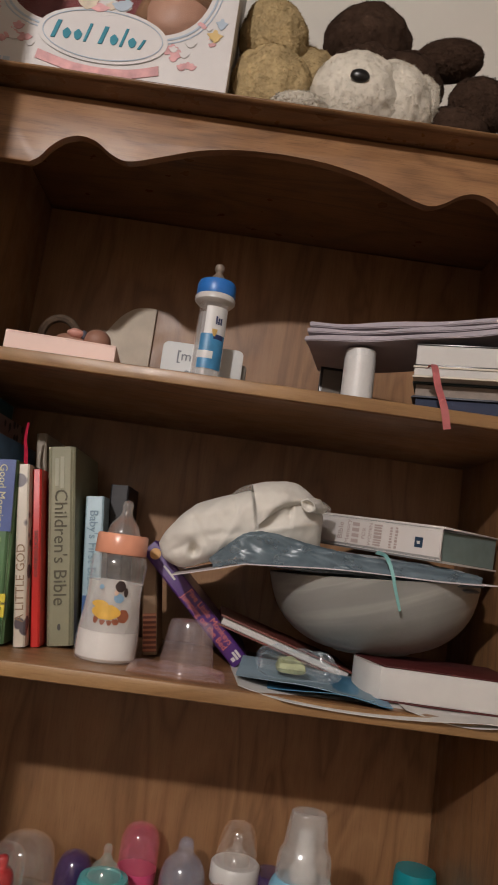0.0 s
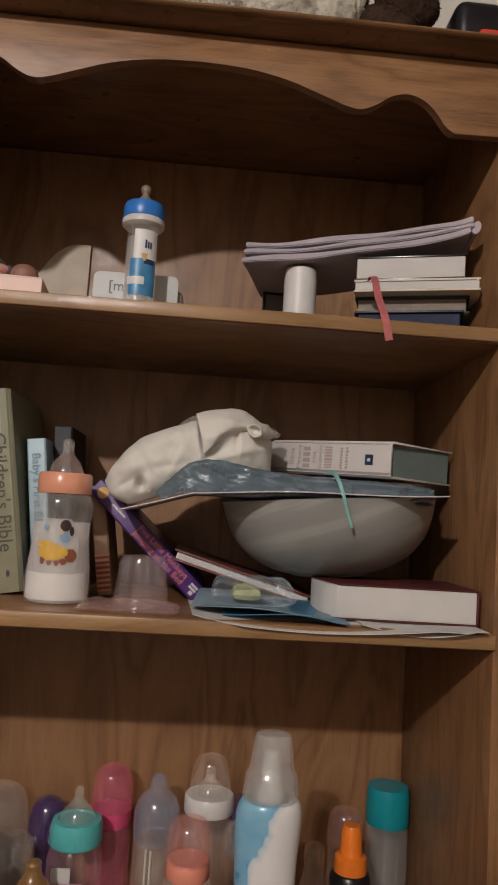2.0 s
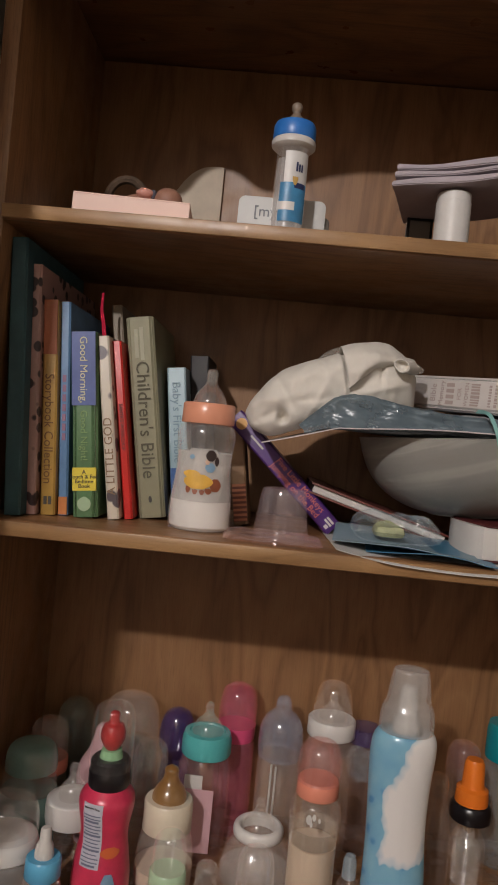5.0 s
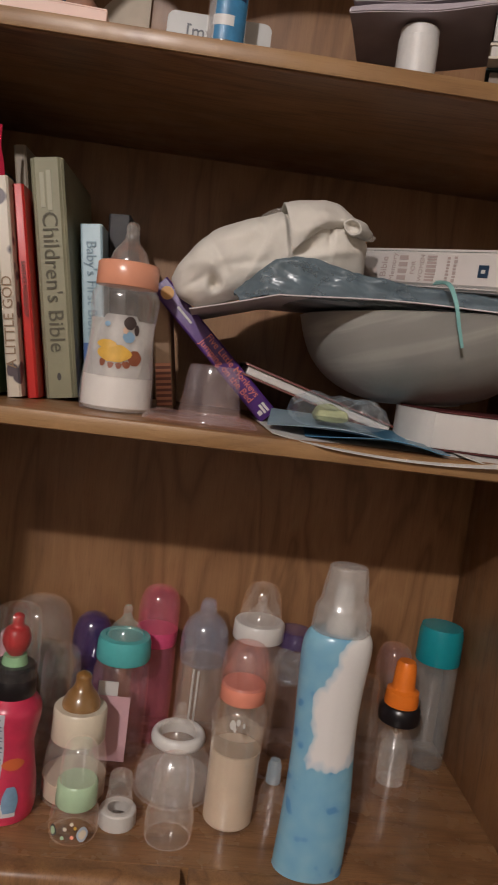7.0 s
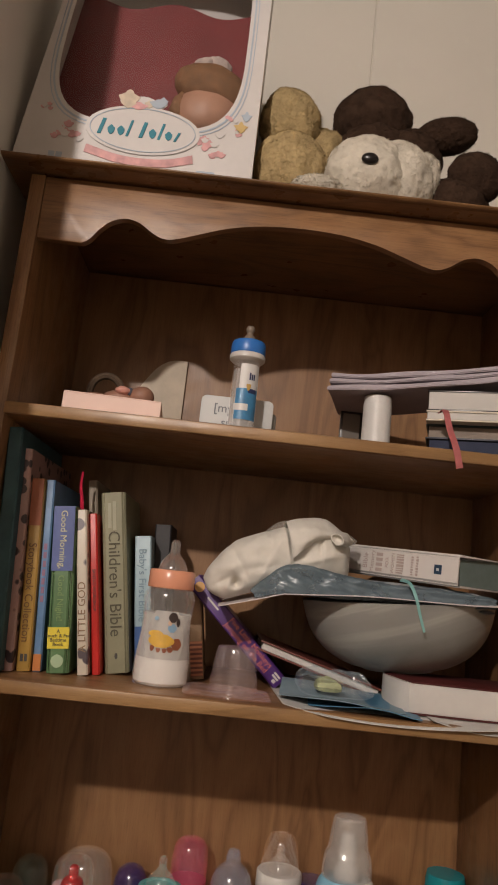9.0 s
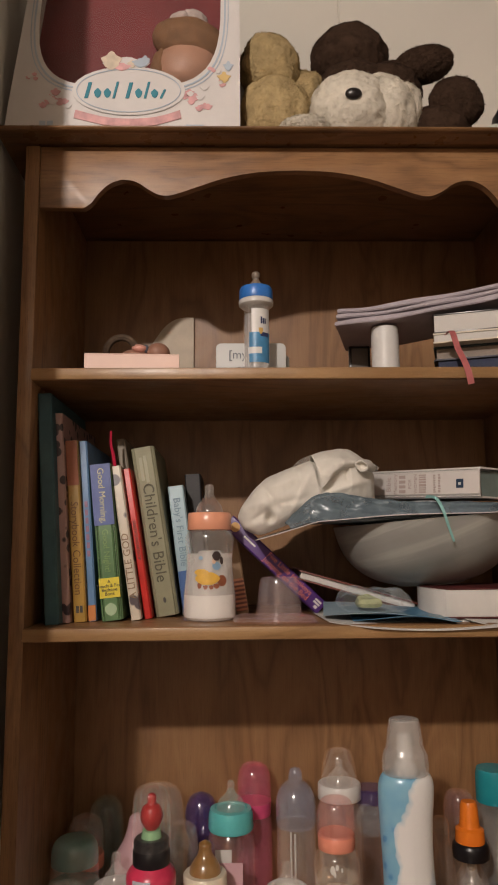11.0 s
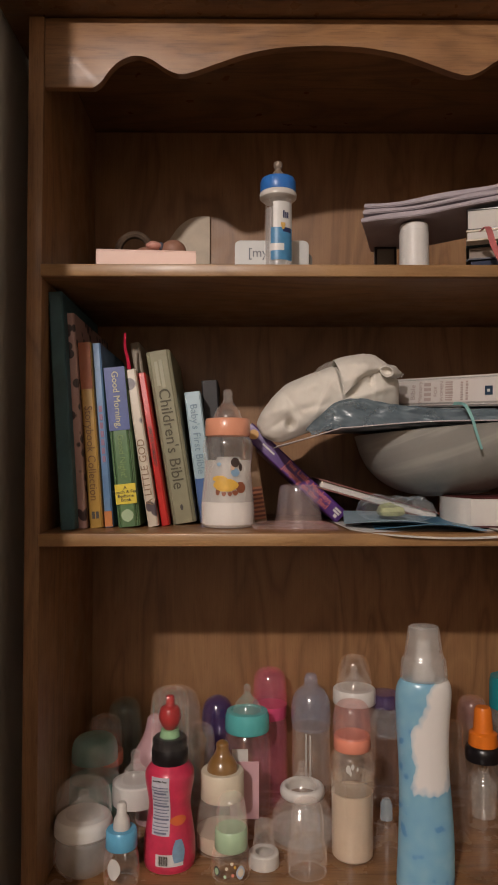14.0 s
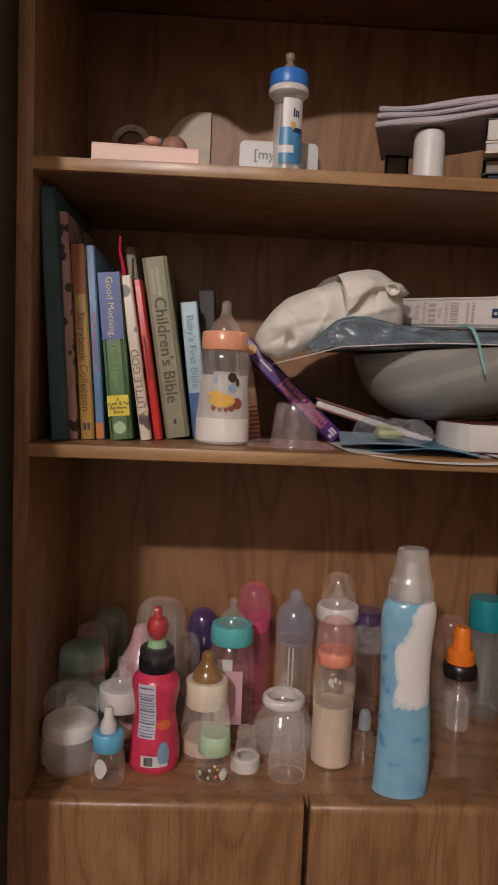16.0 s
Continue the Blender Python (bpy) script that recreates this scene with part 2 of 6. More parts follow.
def lettering(name, body, size, mat, parent, m, depth=0.0003, spread=1.0, length=0.0):
    """Words as a mesh: the text's own plane, placed by the matrix m; length: the width of the whole line."""
    c = bpy.data.curves.new(name, "FONT")
    c.body, c.size, c.extrude, c.resolution_u = body, size, depth, 3
    c.align_x, c.align_y, c.space_line = "CENTER", "CENTER", 0.85
    tmp = bpy.data.objects.new(name, c)
    me = bpy.data.meshes.new_from_object(tmp)
    bpy.data.objects.remove(tmp)
    if length:
        xs = [v.co.x for v in me.vertices]
        k = length / (max(xs) - min(xs))
        me.transform(Matrix.Diagonal((k, k, 1, 1)))
    me.transform(m @ Matrix.Diagonal((spread, 1, 1, 1)))
    me.materials.append(mat)
    ob = new(name, me)
    ob.parent = onto(parent)
    return ob


DOWN = Matrix(((0, 1, 0, 0), (0, 0, -1, 0), (-1, 0, 0, 0), (0, 0, 0, 1)))   # reads from top to bottom on a front face
UPWARD = Matrix(((0, -1, 0, 0), (0, 0, -1, 0), (1, 0, 0, 0), (0, 0, 0, 1)))  # reads from bottom to top
FRONT = Matrix(((1, 0, 0, 0), (0, 0, -1, 0), (0, 1, 0, 0), (0, 0, 0, 1)))    # reads across a front face


def at(x, y, z):
    return Matrix.Translation((x, y, z))


def bars(parent, mat, spots, y, name="print_bar", thick=0.0004):
    """Plain bars (x0, x1, z0, z1) on a front face at y."""
    for x0, x1, z0, z1 in spots:
        part(name, box(x0, x1, y - thick, y + 0.0002, z0, z1), mat, onto(parent), smooth=0)


def on_round(x_half, z0, z1, r0, r1, turn=0.0, n=10, lift=0.0006, outline=None):
    """A label lying on a turned body: an arc x_half wide, from z0 to z1, facing the front."""
    bm = bmesh.new()
    rows = []
    m = 6
    for j in range(m + 1):
        z = z0 + (z1 - z0) * j / m
        r = r0 + (r1 - r0) * j / m + lift
        w = x_half * (outline(j / m) if outline else 1)
        rows.append([bm.verts.new((r * math.sin(turn + w / r * (2 * i / n - 1)), -r * math.cos(turn + w / r * (2 * i / n - 1)), z)) for i in range(n + 1)])
    for lo, hi in zip(rows, rows[1:]):
        for i in range(n):
            bm.faces.new((lo[i], lo[i + 1], hi[i + 1], hi[i]))
    return bm


# ---- the room ----
def structure(name, bm, mat, label):
    return tagged(part(name, bm, mat, None, label, 0), kind="structure")


BACK = 0.31      # back panel of the bookcase
# floor, ceiling and far walls stand out of view and close the room for bounce
structure("floor", box(-2.5, 2.3, -3.6, 0.45, -0.1, 0.0), carpet, "unseen floor, dark brown to limit bounced light")
structure("ceiling", box(-2.5, 2.3, -3.6, 0.45, 2.5, 2.6), ceiling_paint, "unseen ceiling, cream to bounce light")
wall_back = structure("wall_back", box(-2.5, 0.1195, 0.345, 0.45, 0.0, 2.5, 0.0015), wall_paint, "beige painted panel wall behind the bookcase")
part("wall_panel", box(0.1215, 2.3, 0.345, 0.45, 0.0, 2.5, 0.0015), wall_paint, wall_back, smooth=0)
part("seam", box(0.117, 0.124, 0.3475, 0.36, 0.0, 2.5), wall_paint, wall_back, smooth=0)
structure("wall_left", box(-0.53, -0.402, -0.405, 0.343, 0.0, 2.5, 0.003), lit_wall_paint, "short beige wall end beside the bookcase")
structure("wall_far_left", box(-2.6, -2.5, -3.6, 0.45, 0.0, 2.5), far_paint, "unseen far side wall, brown to limit bounced light")
# unseen wall, given the pale paint to bounce light onto the left interior
structure("wall_right", box(2.3, 2.4, -3.6, 0.45, 0.0, 2.5), wall_paint, "unseen side wall, pale to bounce light back")
structure("wall_front", box(-2.5, 2.3, -3.7, -3.6, 0.0, 2.5), far_paint, "unseen facing wall, brown to limit bounced light")

# ---- the bookcase: hutch on a base cabinet ----
IN, OUT = 0.346, 0.365
COUNTER, SHELF_B, SHELF_A, TOP = 0.662, 1.100, 1.427, 1.743

base = thing("base_cabinet", (0, 0, 0), "brown oak base cabinet with two wide doors", "cabinet")
part("body", box(-OUT, OUT, 0.024, 0.335, 0.0, COUNTER - 0.02, 0.002), oak_z, base)
part("countertop", box(-OUT - 0.002, OUT + 0.002, 0.0206, 0.335, COUNTER - 0.019, COUNTER), oak_top, base)


def door(x0, x1, name="door"):
    o = [(0.0202, 0.05), (-0.004, 0.05), (-0.004, COUNTER - 0.012), (-0.0033, COUNTER - 0.0065), (-0.0012, COUNTER - 0.003), (0.002, COUNTER - 0.0008), (0.0055, COUNTER - 0.0002), (0.0202, COUNTER - 0.0002)]
    return part(name, extruded(o, "x", x0, x1, 0.0007), oak_z, base)


door(-OUT, -0.0025), door(0.0055, OUT)

hutch = thing("bookcase", (0, 0, 0), "brown oak hutch bookcase with two shelves and scalloped apron", "bookcase")
for s in (-1, 1):
    part("side_panel", box(min(s * IN, s * OUT), max(s * IN, s * OUT), 0.001, 0.33, COUNTER, 1.735, 0.0015), oak_z, hutch)
part("back_panel", box(-IN, IN, BACK, 0.33, COUNTER, 1.735), oak_back, hutch, smooth=0)
for z, name in ((SHELF_B, "shelf"), (SHELF_A, "shelf")):
    part(name, box(-IN - 0.0015, IN + 0.0015, -0.001, BACK, z - 0.0175, z, 0.003, 3), oak_x, hutch)
    # added strip; its paler colour stands in for light on the shelf front
    part("lit_edge_band", box(-IN - 0.0010, IN + 0.0010, -0.0032, -0.0012, z - 0.0160, z - 0.0012, 0.0009), oak_edge, hutch, "added strip in paler oak for the lit shelf edge")

half = [(0.0, 1.701), (0.05, 1.6985), (0.096, 1.690), (0.134, 1.677), (0.164, 1.6665), (0.181, 1.6645), (0.197, 1.671), (0.215, 1.683), (0.234, 1.687),
        (0.252, 1.681), (0.266, 1.668), (0.276, 1.654), (0.287, 1.646)]
curve = glide(half, 4)
outline = [(-x, z) for x, z in reversed(curve[1:])] + curve
outline = [(-IN, 1.647)] + outline + [(IN, 1.647), (IN, 1.735), (-IN, 1.735)]
part("apron", extruded(outline, "y", 0.003, 0.015, 0.0025), oak_x, hutch)
# crown: a dark cove below, a lighter rounded lip above it, and the lid board
cove = glide([(0.002, 1.7352), (-0.006, 1.7353), (-0.010, 1.7358), (-0.018, 1.7363), (-0.026, 1.7366), (-0.0285, 1.7372)], 3)
part("cove_moulding", extruded(cove + [(0.002, 1.7372)], "x", -0.392, 0.392, 0.001), oak_trim, hutch)
lip = glide([(-0.027, 1.7374), (-0.031, 1.7379), (-0.0335, 1.7392), (-0.0348, 1.7407), (-0.0342, 1.7423)], 3)
part("crown_moulding", extruded(lip + [(-0.032, TOP), (0.335, TOP), (0.335, 1.7374)], "x", -0.396, 0.396, 0.0006), oak_lip, hutch)


# ---- things on top of the bookcase ----
red_card = painted("maroon_card", (0.20, 0.024, 0.026), 0.6, 0.15, 20)
card_white = painted("white_printed_card", (0.60, 0.57, 0.55), 0.5, 0.07, 18)
teal_ink = painted("teal_ink", (0.01, 0.20, 0.27), 0.6, 0.1, relief=0)
pink_ink = painted("pink_ink", (0.62, 0.33, 0.33), 0.6, 0.3, 60, relief=0)
blue_ink = painted("pale_blue_ink", (0.40, 0.47, 0.55), 0.6, 0.2, relief=0)
flesh_vinyl = painted("pale_vinyl", (0.50, 0.27, 0.18), 0.5, 0.1, 40)


def ring_plate(cx, cz, rx, rz, wx, wz, y, n=52, square=3.6, slant=0.0):
    """A flat oval band on a front face."""
    bm = bmesh.new()

    def spot(i, a, b):
        t = 2 * math.pi * i / n
        c, s = math.cos(t), math.sin(t)
        z = cz + b * math.copysign(abs(s) ** (2 / square), s)
        return (cx + a * math.copysign(abs(c) ** (2 / square), c) + (slant * (z - cz) if c < 0 else 0), y, z)
    loops = []
    for a, b, dy in ((rx, rz, 0.0), (rx + wx, rz + wz, 0.0), (rx + wx, rz + wz, 0.0006), (rx, rz, 0.0006)):
        loops.append([bm.verts.new(Vector(spot(i, a, b)) + Vector((0, dy, 0))) for i in range(n)])
    for p, q in zip(loops, loops[1:] + loops[:1]):
        for i in range(n):
            j = (i + 1) % n
            bm.faces.new((p[i], p[j], q[j], q[i]))
    return bm


def disc_plate(cx, cz, rx, rz, y, n=28, wobble=0.0):
    o = [(cx + rx * (1 + wobble * math.sin(5 * t)) * math.cos(t), cz + rz * (1 + wobble * math.cos(4 * t)) * math.sin(t)) for t in (2 * math.pi * i / n for i in range(n))]
    return extruded(o, "y", y, y + 0.0008)


def doll_box():
    t = thing("doll_box", (0, 0, TOP), "white printed toy box with maroon window and doll inside", "toy box")
    y0, y1, h = 0.0, 0.115, 0.40
    xl, xr = -0.397, -0.076
    lean = 0.054
    # front panel with its window opening
    n = 48
    cx, cz, rx, rz = -0.225, 0.222, 0.123, 0.152
    bm = bmesh.new()
    hole, edge = [], []
    for i in range(n):
        a = 2 * math.pi * i / n
        c, s = math.cos(a), math.sin(a)
        hx, hz = cx + rx * math.copysign(abs(c) ** 0.55, c), cz + rz * math.copysign(abs(s) ** 0.55, s)
        hx += 0.10 * (hz - cz) * (1 if c < 0 else 0.0)
        k = min(1 / max(abs(c), 1e-6), 1 / max(abs(s), 1e-6))
        u, v = (c * k + 1) / 2, (s * k + 1) / 2
        ez = v * h
        left = xl + lean * v
        hole.append((hx, hz)), edge.append((left + u * (xr - left), ez))
    for y in (y0, y0 + 0.0015):
        a = [bm.verts.new((x, y, z)) for x, z in hole]
        b = [bm.verts.new((x, y, z)) for x, z in edge]
        for i in range(n):
            j = (i + 1) % n
            bm.faces.new((a[i], a[j], b[j], b[i]))
    bmesh.ops.bridge_loops(bm, edges=[e for e in bm.edges if e.is_boundary and all(min((Vector((v.co.x, v.co.z)) - Vector(p)).length for p in hole) < 1e-5 for v in e.verts)])
    part("front_panel", bm, card_white, t, smooth=0)
    o = [(xl, 0.0), (xr, 0.0), (xr, h), (xl + lean, h)]
    part("back_panel", extruded(o, "y", y1, y1 + 0.002), card_white, t, smooth=0)
    scallop = [(xr - 0.003 - (xr - xl - 0.05) * i / 24, 0.306 + 0.008 * math.cos(i / 24 * 4 * math.pi) + (0.02 if i in (0, 24) else 0.0)) for i in range(25)]
    part("liner", extruded([(xl + 0.004, 0.003), (xr - 0.003, 0.003)] + scallop, "y", 0.06, 0.062), red_card, t, "maroon card liner", 0)
    part("side_panel", box(xr - 0.002, xr, y0 + 0.002, y1, 0, h), card_white, t, smooth=0)
    bm = box(xl, xl + 0.002, y0 + 0.002, y1, 0, h)
    for v in bm.verts:
        v.co.x += lean * v.co.z / h
    part("side_panel", bm, card_white, t, smooth=0)
    part("bottom_panel", box(xl + 0.002, xr - 0.002, y0 + 0.002, y1, 0, 0.002), card_white, t, smooth=0)
    part("top_panel", box(xl + lean, xr, y0, y1, h, h + 0.0015), card_white, t, smooth=0)
    part("window_border", ring_plate(-0.225, 0.222, 0.128, 0.157, 0.0022, 0.0022, -0.0007, slant=0.1), blue_ink, t, "pale blue printed border")
    part("window_border", ring_plate(-0.225, 0.222, 0.133, 0.162, 0.0012, 0.0012, -0.0007, slant=0.1), blue_ink, t)
    # oval name plate, without its words
    part("name_plate", disc_plate(-0.228, 0.062, 0.077, 0.036, -0.0016), card_white, t, "white oval printed plate")
    part("plate_border", ring_plate(-0.228, 0.062, 0.070, 0.031, 0.0012, 0.0012, -0.0024, square=2.0), blue_ink, t)
    x = -0.288
    for tall, shape in ((0.023, "bar"), (0.015, "oval"), (0.015, "oval"), (0.024, "thin"), (0.0, ""), (0.023, "bar"), (0.015, "oval"), (0.024, "thin"), (0.014, "oval"), (0.013, "thin")):
        if shape == "oval":
            part("name_stroke", disc_plate(x + 0.0062, 0.0505 + tall / 2, 0.0048, tall / 2 - 0.001, -0.0026, 16, 0.1), teal_ink, t, smooth=0)
        elif shape:
            w = 0.0048 if shape == "bar" else 0.0032
            o = [(x, 0.0505), (x + w, 0.0505), (x + w + 0.0055, 0.0505 + tall), (x + 0.0055, 0.0505 + tall)]
            part("name_stroke", extruded(o, "y", -0.0028, -0.0014), teal_ink, t, smooth=0)
        x += {"bar": 0.0118, "oval": 0.0132, "thin": 0.0085, "": 0.009}[shape]
    part("ribbon_print", extruded(glide([(-0.300, 0.034), (-0.262, 0.024), (-0.228, 0.021), (-0.19, 0.024), (-0.158, 0.034)], 4) + [(-0.156, 0.022), (-0.19, 0.012), (-0.228, 0.009), (-0.262, 0.012), (-0.302, 0.022)], "y", -0.0012, 0.0004), pink_ink, t, "pink printed ribbon", 0)
    rng = random.Random(4)
    for cx, cz, s in ((-0.135, 0.062, 0.012), (-0.125, 0.045, 0.010), (-0.148, 0.052, 0.009), (-0.330, 0.056, 0.012), (-0.345, 0.045, 0.010), (-0.316, 0.048, 0.009), (-0.112, 0.095, 0.006), (-0.100, 0.075, 0.006), (-0.36, 0.085, 0.006)):
        for k in range(4):
            part("printed_bow", disc_plate(cx + rng.uniform(-s, s), cz + rng.uniform(-s, s), s * 0.55, s * 0.4, -0.0009 - 0.0001 * k, 14, 0.25), pink_ink if k < 3 else card_white, t, smooth=0)
    gold_ink = painted("gold_ink", (0.60, 0.42, 0.16), 0.6, relief=0)
    part("printed_flower", disc_plate(-0.098, 0.083, 0.008, 0.007, -0.0012, 20, 0.3), gold_ink, t, smooth=0)
    part("printed_flower", disc_plate(-0.092, 0.100, 0.006, 0.006, -0.0012, 20, 0.3), blue_ink, t, smooth=0)
    part("plate_ornament", disc_plate(-0.232, 0.100, 0.030, 0.011, -0.0018, 24, 0.12), card_white, t, smooth=0)
    cream_ink = painted("cream_ink", (0.62, 0.52, 0.40), 0.6, 0.2, 90, relief=0)
    for ox, oz, orx, orz, mat in ((-0.252, 0.106, 0.013, 0.012, cream_ink), (-0.247, 0.104, 0.007, 0.007, pink_ink), (-0.238, 0.097, 0.012, 0.005, pink_ink), (-0.212, 0.103, 0.011, 0.006, blue_ink), (-0.206, 0.107, 0.006, 0.006, blue_ink), (-0.224, 0.101, 0.006, 0.005, cream_ink)):
        part("plate_ornament", disc_plate(ox, oz, orx, orz, -0.0026 - 0.01 * (orx - 0.005), 20, 0.2), mat, t, smooth=0)
    bars(t, blue_ink, [(-0.348, -0.340, 0.006, 0.018), (-0.338, -0.330, 0.006, 0.018), (-0.150, -0.126, 0.010, 0.013)], -0.0002)
    part("window_film", extruded([(xl + 0.03 + 0.0, 0.05), (xr - 0.02, 0.05), (xr - 0.02, h - 0.02), (xl + 0.06, h - 0.02)], "y", 0.003, 0.0034), clear("window_film", (0.8, 0.8, 0.8), 0.01, 0.1, 0.02), t, "clear plastic window film", 0)
    # the print sits a little above the bottom edge
    for c in t.children:
        for v in c.data.vertices:
            if v.co.z > 0.004:
                v.co.z += 0.009
    return t


def blob(bm, at, radii, mat=0, sub=3, rough=0.0, scale=30.0, turn=(0, 0, 0), wool=0.0):
    """An uneven ball added to bm; wool: the depth of its pile."""
    m = Matrix.Translation(at) @ Euler([radians(a) for a in turn]).to_matrix().to_4x4() @ Matrix.Diagonal((*radii, 1))
    made = bmesh.ops.create_icosphere(bm, subdivisions=sub, radius=1.0)["verts"]
    for v in made:
        way = v.co.normalized()
        n = noise.noise(v.co * 2.2 + Vector(at) * 37) * rough + noise.noise(v.co * 6 + Vector(at) * 71) * rough * 0.4
        v.co = m @ (v.co * (1 + n))
        if wool:
            out = (m.to_3x3() @ way).normalized()
            v.co += out * wool * (noise.noise(v.co * 120) * 0.35 + noise.noise(v.co * 620) * 0.35 + noise.noise(v.co * 1300) * 0.8)
        for f in v.link_faces:
            f.material_index, f.smooth = mat, True
    return made


def pile(bm, count, length, rng):
    """A nap of short hairs lying along all faces, each a narrow blade."""
    bm.normal_update()
    for f in rng.sample(bm.faces[:], count):
        c, n = f.calc_center_median(), f.normal.copy()
        lay = Vector((rng.uniform(-1, 1), rng.uniform(-1, 1), rng.uniform(-1.4, 0.4)))
        lay = (lay - n * lay.dot(n)).normalized()
        side = n.cross(lay) * 0.0007
        tip = c + (lay + n * rng.uniform(0.05, 0.5)) * length * rng.uniform(0.5, 1.1)
        blade = bm.faces.new([bm.verts.new(c + side), bm.verts.new(c - side), bm.verts.new(tip)])
        blade.normal_update()
        if blade.normal.dot(n) < 0:
            blade.normal_flip()
        blade.material_index = f.material_index


def plush(name, mats, balls, label, smooth_balls=()):
    bm = bmesh.new()
    for at_, radii, mat, turn in balls:
        blob(bm, at_, radii, mat, 6, 0.07, turn=turn, wool=0.0007)
    pile(bm, 40000, 0.0048, random.Random(len(balls)))
    for at_, radii, mat, turn in smooth_balls:
        blob(bm, at_, radii, mat, 3, 0.03, turn=turn)
    me = bpy.data.meshes.new(name)
    bm.to_mesh(me)
    bm.free()
    for m in mats:
        me.materials.append(m)
    return tagged(new(name, me), label, "plush toy")


doll_box()
cream_fur = painted("cream_fur", (0.62, 0.57, 0.48), 0.95, 0.14, 60, 700, 0.6, specular=0.1)
brown_fur = painted("dark_brown_fur", (0.045, 0.026, 0.017), 0.95, 0.3, 60, 700, 0.6, specular=0.1)
tan_fur = painted("golden_fur", (0.44, 0.33, 0.17), 0.95, 0.25, 60, 700, 0.6, specular=0.1)
nose_black = painted("nose_vinyl", (0.012, 0.010, 0.010), 0.3, relief=0)
plush("plush_dog", [cream_fur, brown_fur, nose_black], [
    ((0.083, 0.045, TOP + 0.060), (0.062, 0.060, 0.062), 0, (0, 0, 0)),
    ((0.125, 0.055, TOP + 0.066), (0.056, 0.055, 0.062), 0, (0, 0, 0)),
    ((0.160, 0.050, TOP + 0.074), (0.026, 0.022, 0.044), 0, (0, 15, 0)),
    ((0.012, 0.000, TOP + 0.014), (0.036, 0.028, 0.016), 0, (0, 0, 0)),
    ((0.098, 0.125, TOP + 0.209), (0.061, 0.050, 0.057), 1, (0, -8, 0)),
    ((0.100, 0.115, TOP + 0.135), (0.060, 0.055, 0.060), 1, (0, 0, 0)),
    ((0.215, 0.090, TOP + 0.050), (0.055, 0.060, 0.050), 1, (0, 0, 0)),
    ((0.241, 0.055, TOP + 0.092), (0.040, 0.030, 0.036), 1, (0, 20, 0)),
    ((0.205, 0.090, TOP + 0.178), (0.048, 0.027, 0.027), 1, (0, -14, 0)),
    ((0.155, 0.110, TOP + 0.140), (0.05, 0.05, 0.05), 1, (0, 0, 0)),
], "cream plush dog with dark brown ears, lying on bookcase", [((0.077, -0.017, TOP + 0.058), (0.0115, 0.006, 0.008), 2, (0, 0, 0))])
duck = thing("plush_duck", (0, 0, 0), "golden yellow plush toy sitting on bookcase", "plush toy")
for name, at_, radii, turn in (("body", (-0.024, 0.055, TOP + 0.0635), (0.052, 0.048, 0.064), (0, 0, 0)), ("head", (-0.030, 0.080, TOP + 0.160), (0.044, 0.044, 0.054), (0, -12, 0)), ("wing", (0.008, 0.105, TOP + 0.112), (0.042, 0.040, 0.066), (0, 25, 0))):
    bm = bmesh.new()
    blob(bm, at_, radii, 0, 6, 0.08, turn=turn, wool=0.0007)
    pile(bm, 8000, 0.0046, random.Random(name))
    me = bpy.data.meshes.new(name)
    bm.to_mesh(me)
    bm.free()
    part(name, me, tan_fur, duck)
grey_card = painted("grey_card", (0.36, 0.34, 0.30), 0.8)
b = thing("storage_box", (0, 0, TOP), "small plain grey box behind plush toys", "box")
part("body", box(-0.085, -0.018, 0.15, 0.25, 0.0, 0.185, 0.003), grey_card, b)
part("lid", box(-0.087, -0.016, 0.148, 0.252, 0.185, 0.20, 0.003), grey_card, b)
red_plastic = painted("red_plastic", (0.55, 0.05, 0.03), 0.45, relief=0)
spk = thing("handheld_radio", (0.312, 0.0, TOP), "black plastic gadget with red base and cord", "gadget")
part("case", box(-0.029, 0.027, -0.006, 0.045, 0.006, 0.062, 0.012, 4), black_plastic, spk)
part("base_trim", box(-0.004, 0.028, -0.010, 0.046, 0.0, 0.024, 0.004), red_plastic, spk, "red base trim")
part("cord", tube(glide([(0.012, -0.011, 0.006), (0.018, -0.030, 0.004), (0.021, -0.038, -0.012), (0.027, -0.030, -0.04), (0.036, -0.012, -0.075), (0.044, -0.008, -0.12), (0.046, -0.006, -0.13)], 5), 0.0026), painted("brown_cord", (0.085, 0.055, 0.035), 0.7), spk, "thin dark brown hanging cord")
clutter = thing("bottle_dome", (0.285, 0.03, TOP), "pale round plastic dome lying on bookcase", "dome")
part("cap", lathe(glide([(0.0, 0.0), (0.02, 0.0), (0.021, 0.02), (0.017, 0.034), (0.0, 0.038)], 3)), painted("pale_green_plastic", (0.5, 0.55, 0.47), 0.4), clutter)
strip = thing("paper_strip", (0.0, 0.0, TOP), "white paper strip with printed marks", "paper")
part("paper", sheet(0.345, 0.392, -0.02, 0.05, 0.001, lambda u, v: (0, 0, 0.004 * math.sin(3 * u + 1) + 0.004), 8, 6), paper, strip)

# the doll in its box
dbm = bmesh.new()
blob(dbm, (-0.150, 0.030, TOP + 0.124), (0.043, 0.022, 0.037), 0, 4, 0.03, turn=(0, -18, 0))
blob(dbm, (-0.146, 0.034, TOP + 0.160), (0.055, 0.029, 0.035), 1, 4, 0.07, turn=(0, 14, 0))
blob(dbm, (-0.188, 0.034, TOP + 0.124), (0.014, 0.016, 0.026), 1, 4, 0.10, turn=(0, 10, 0))
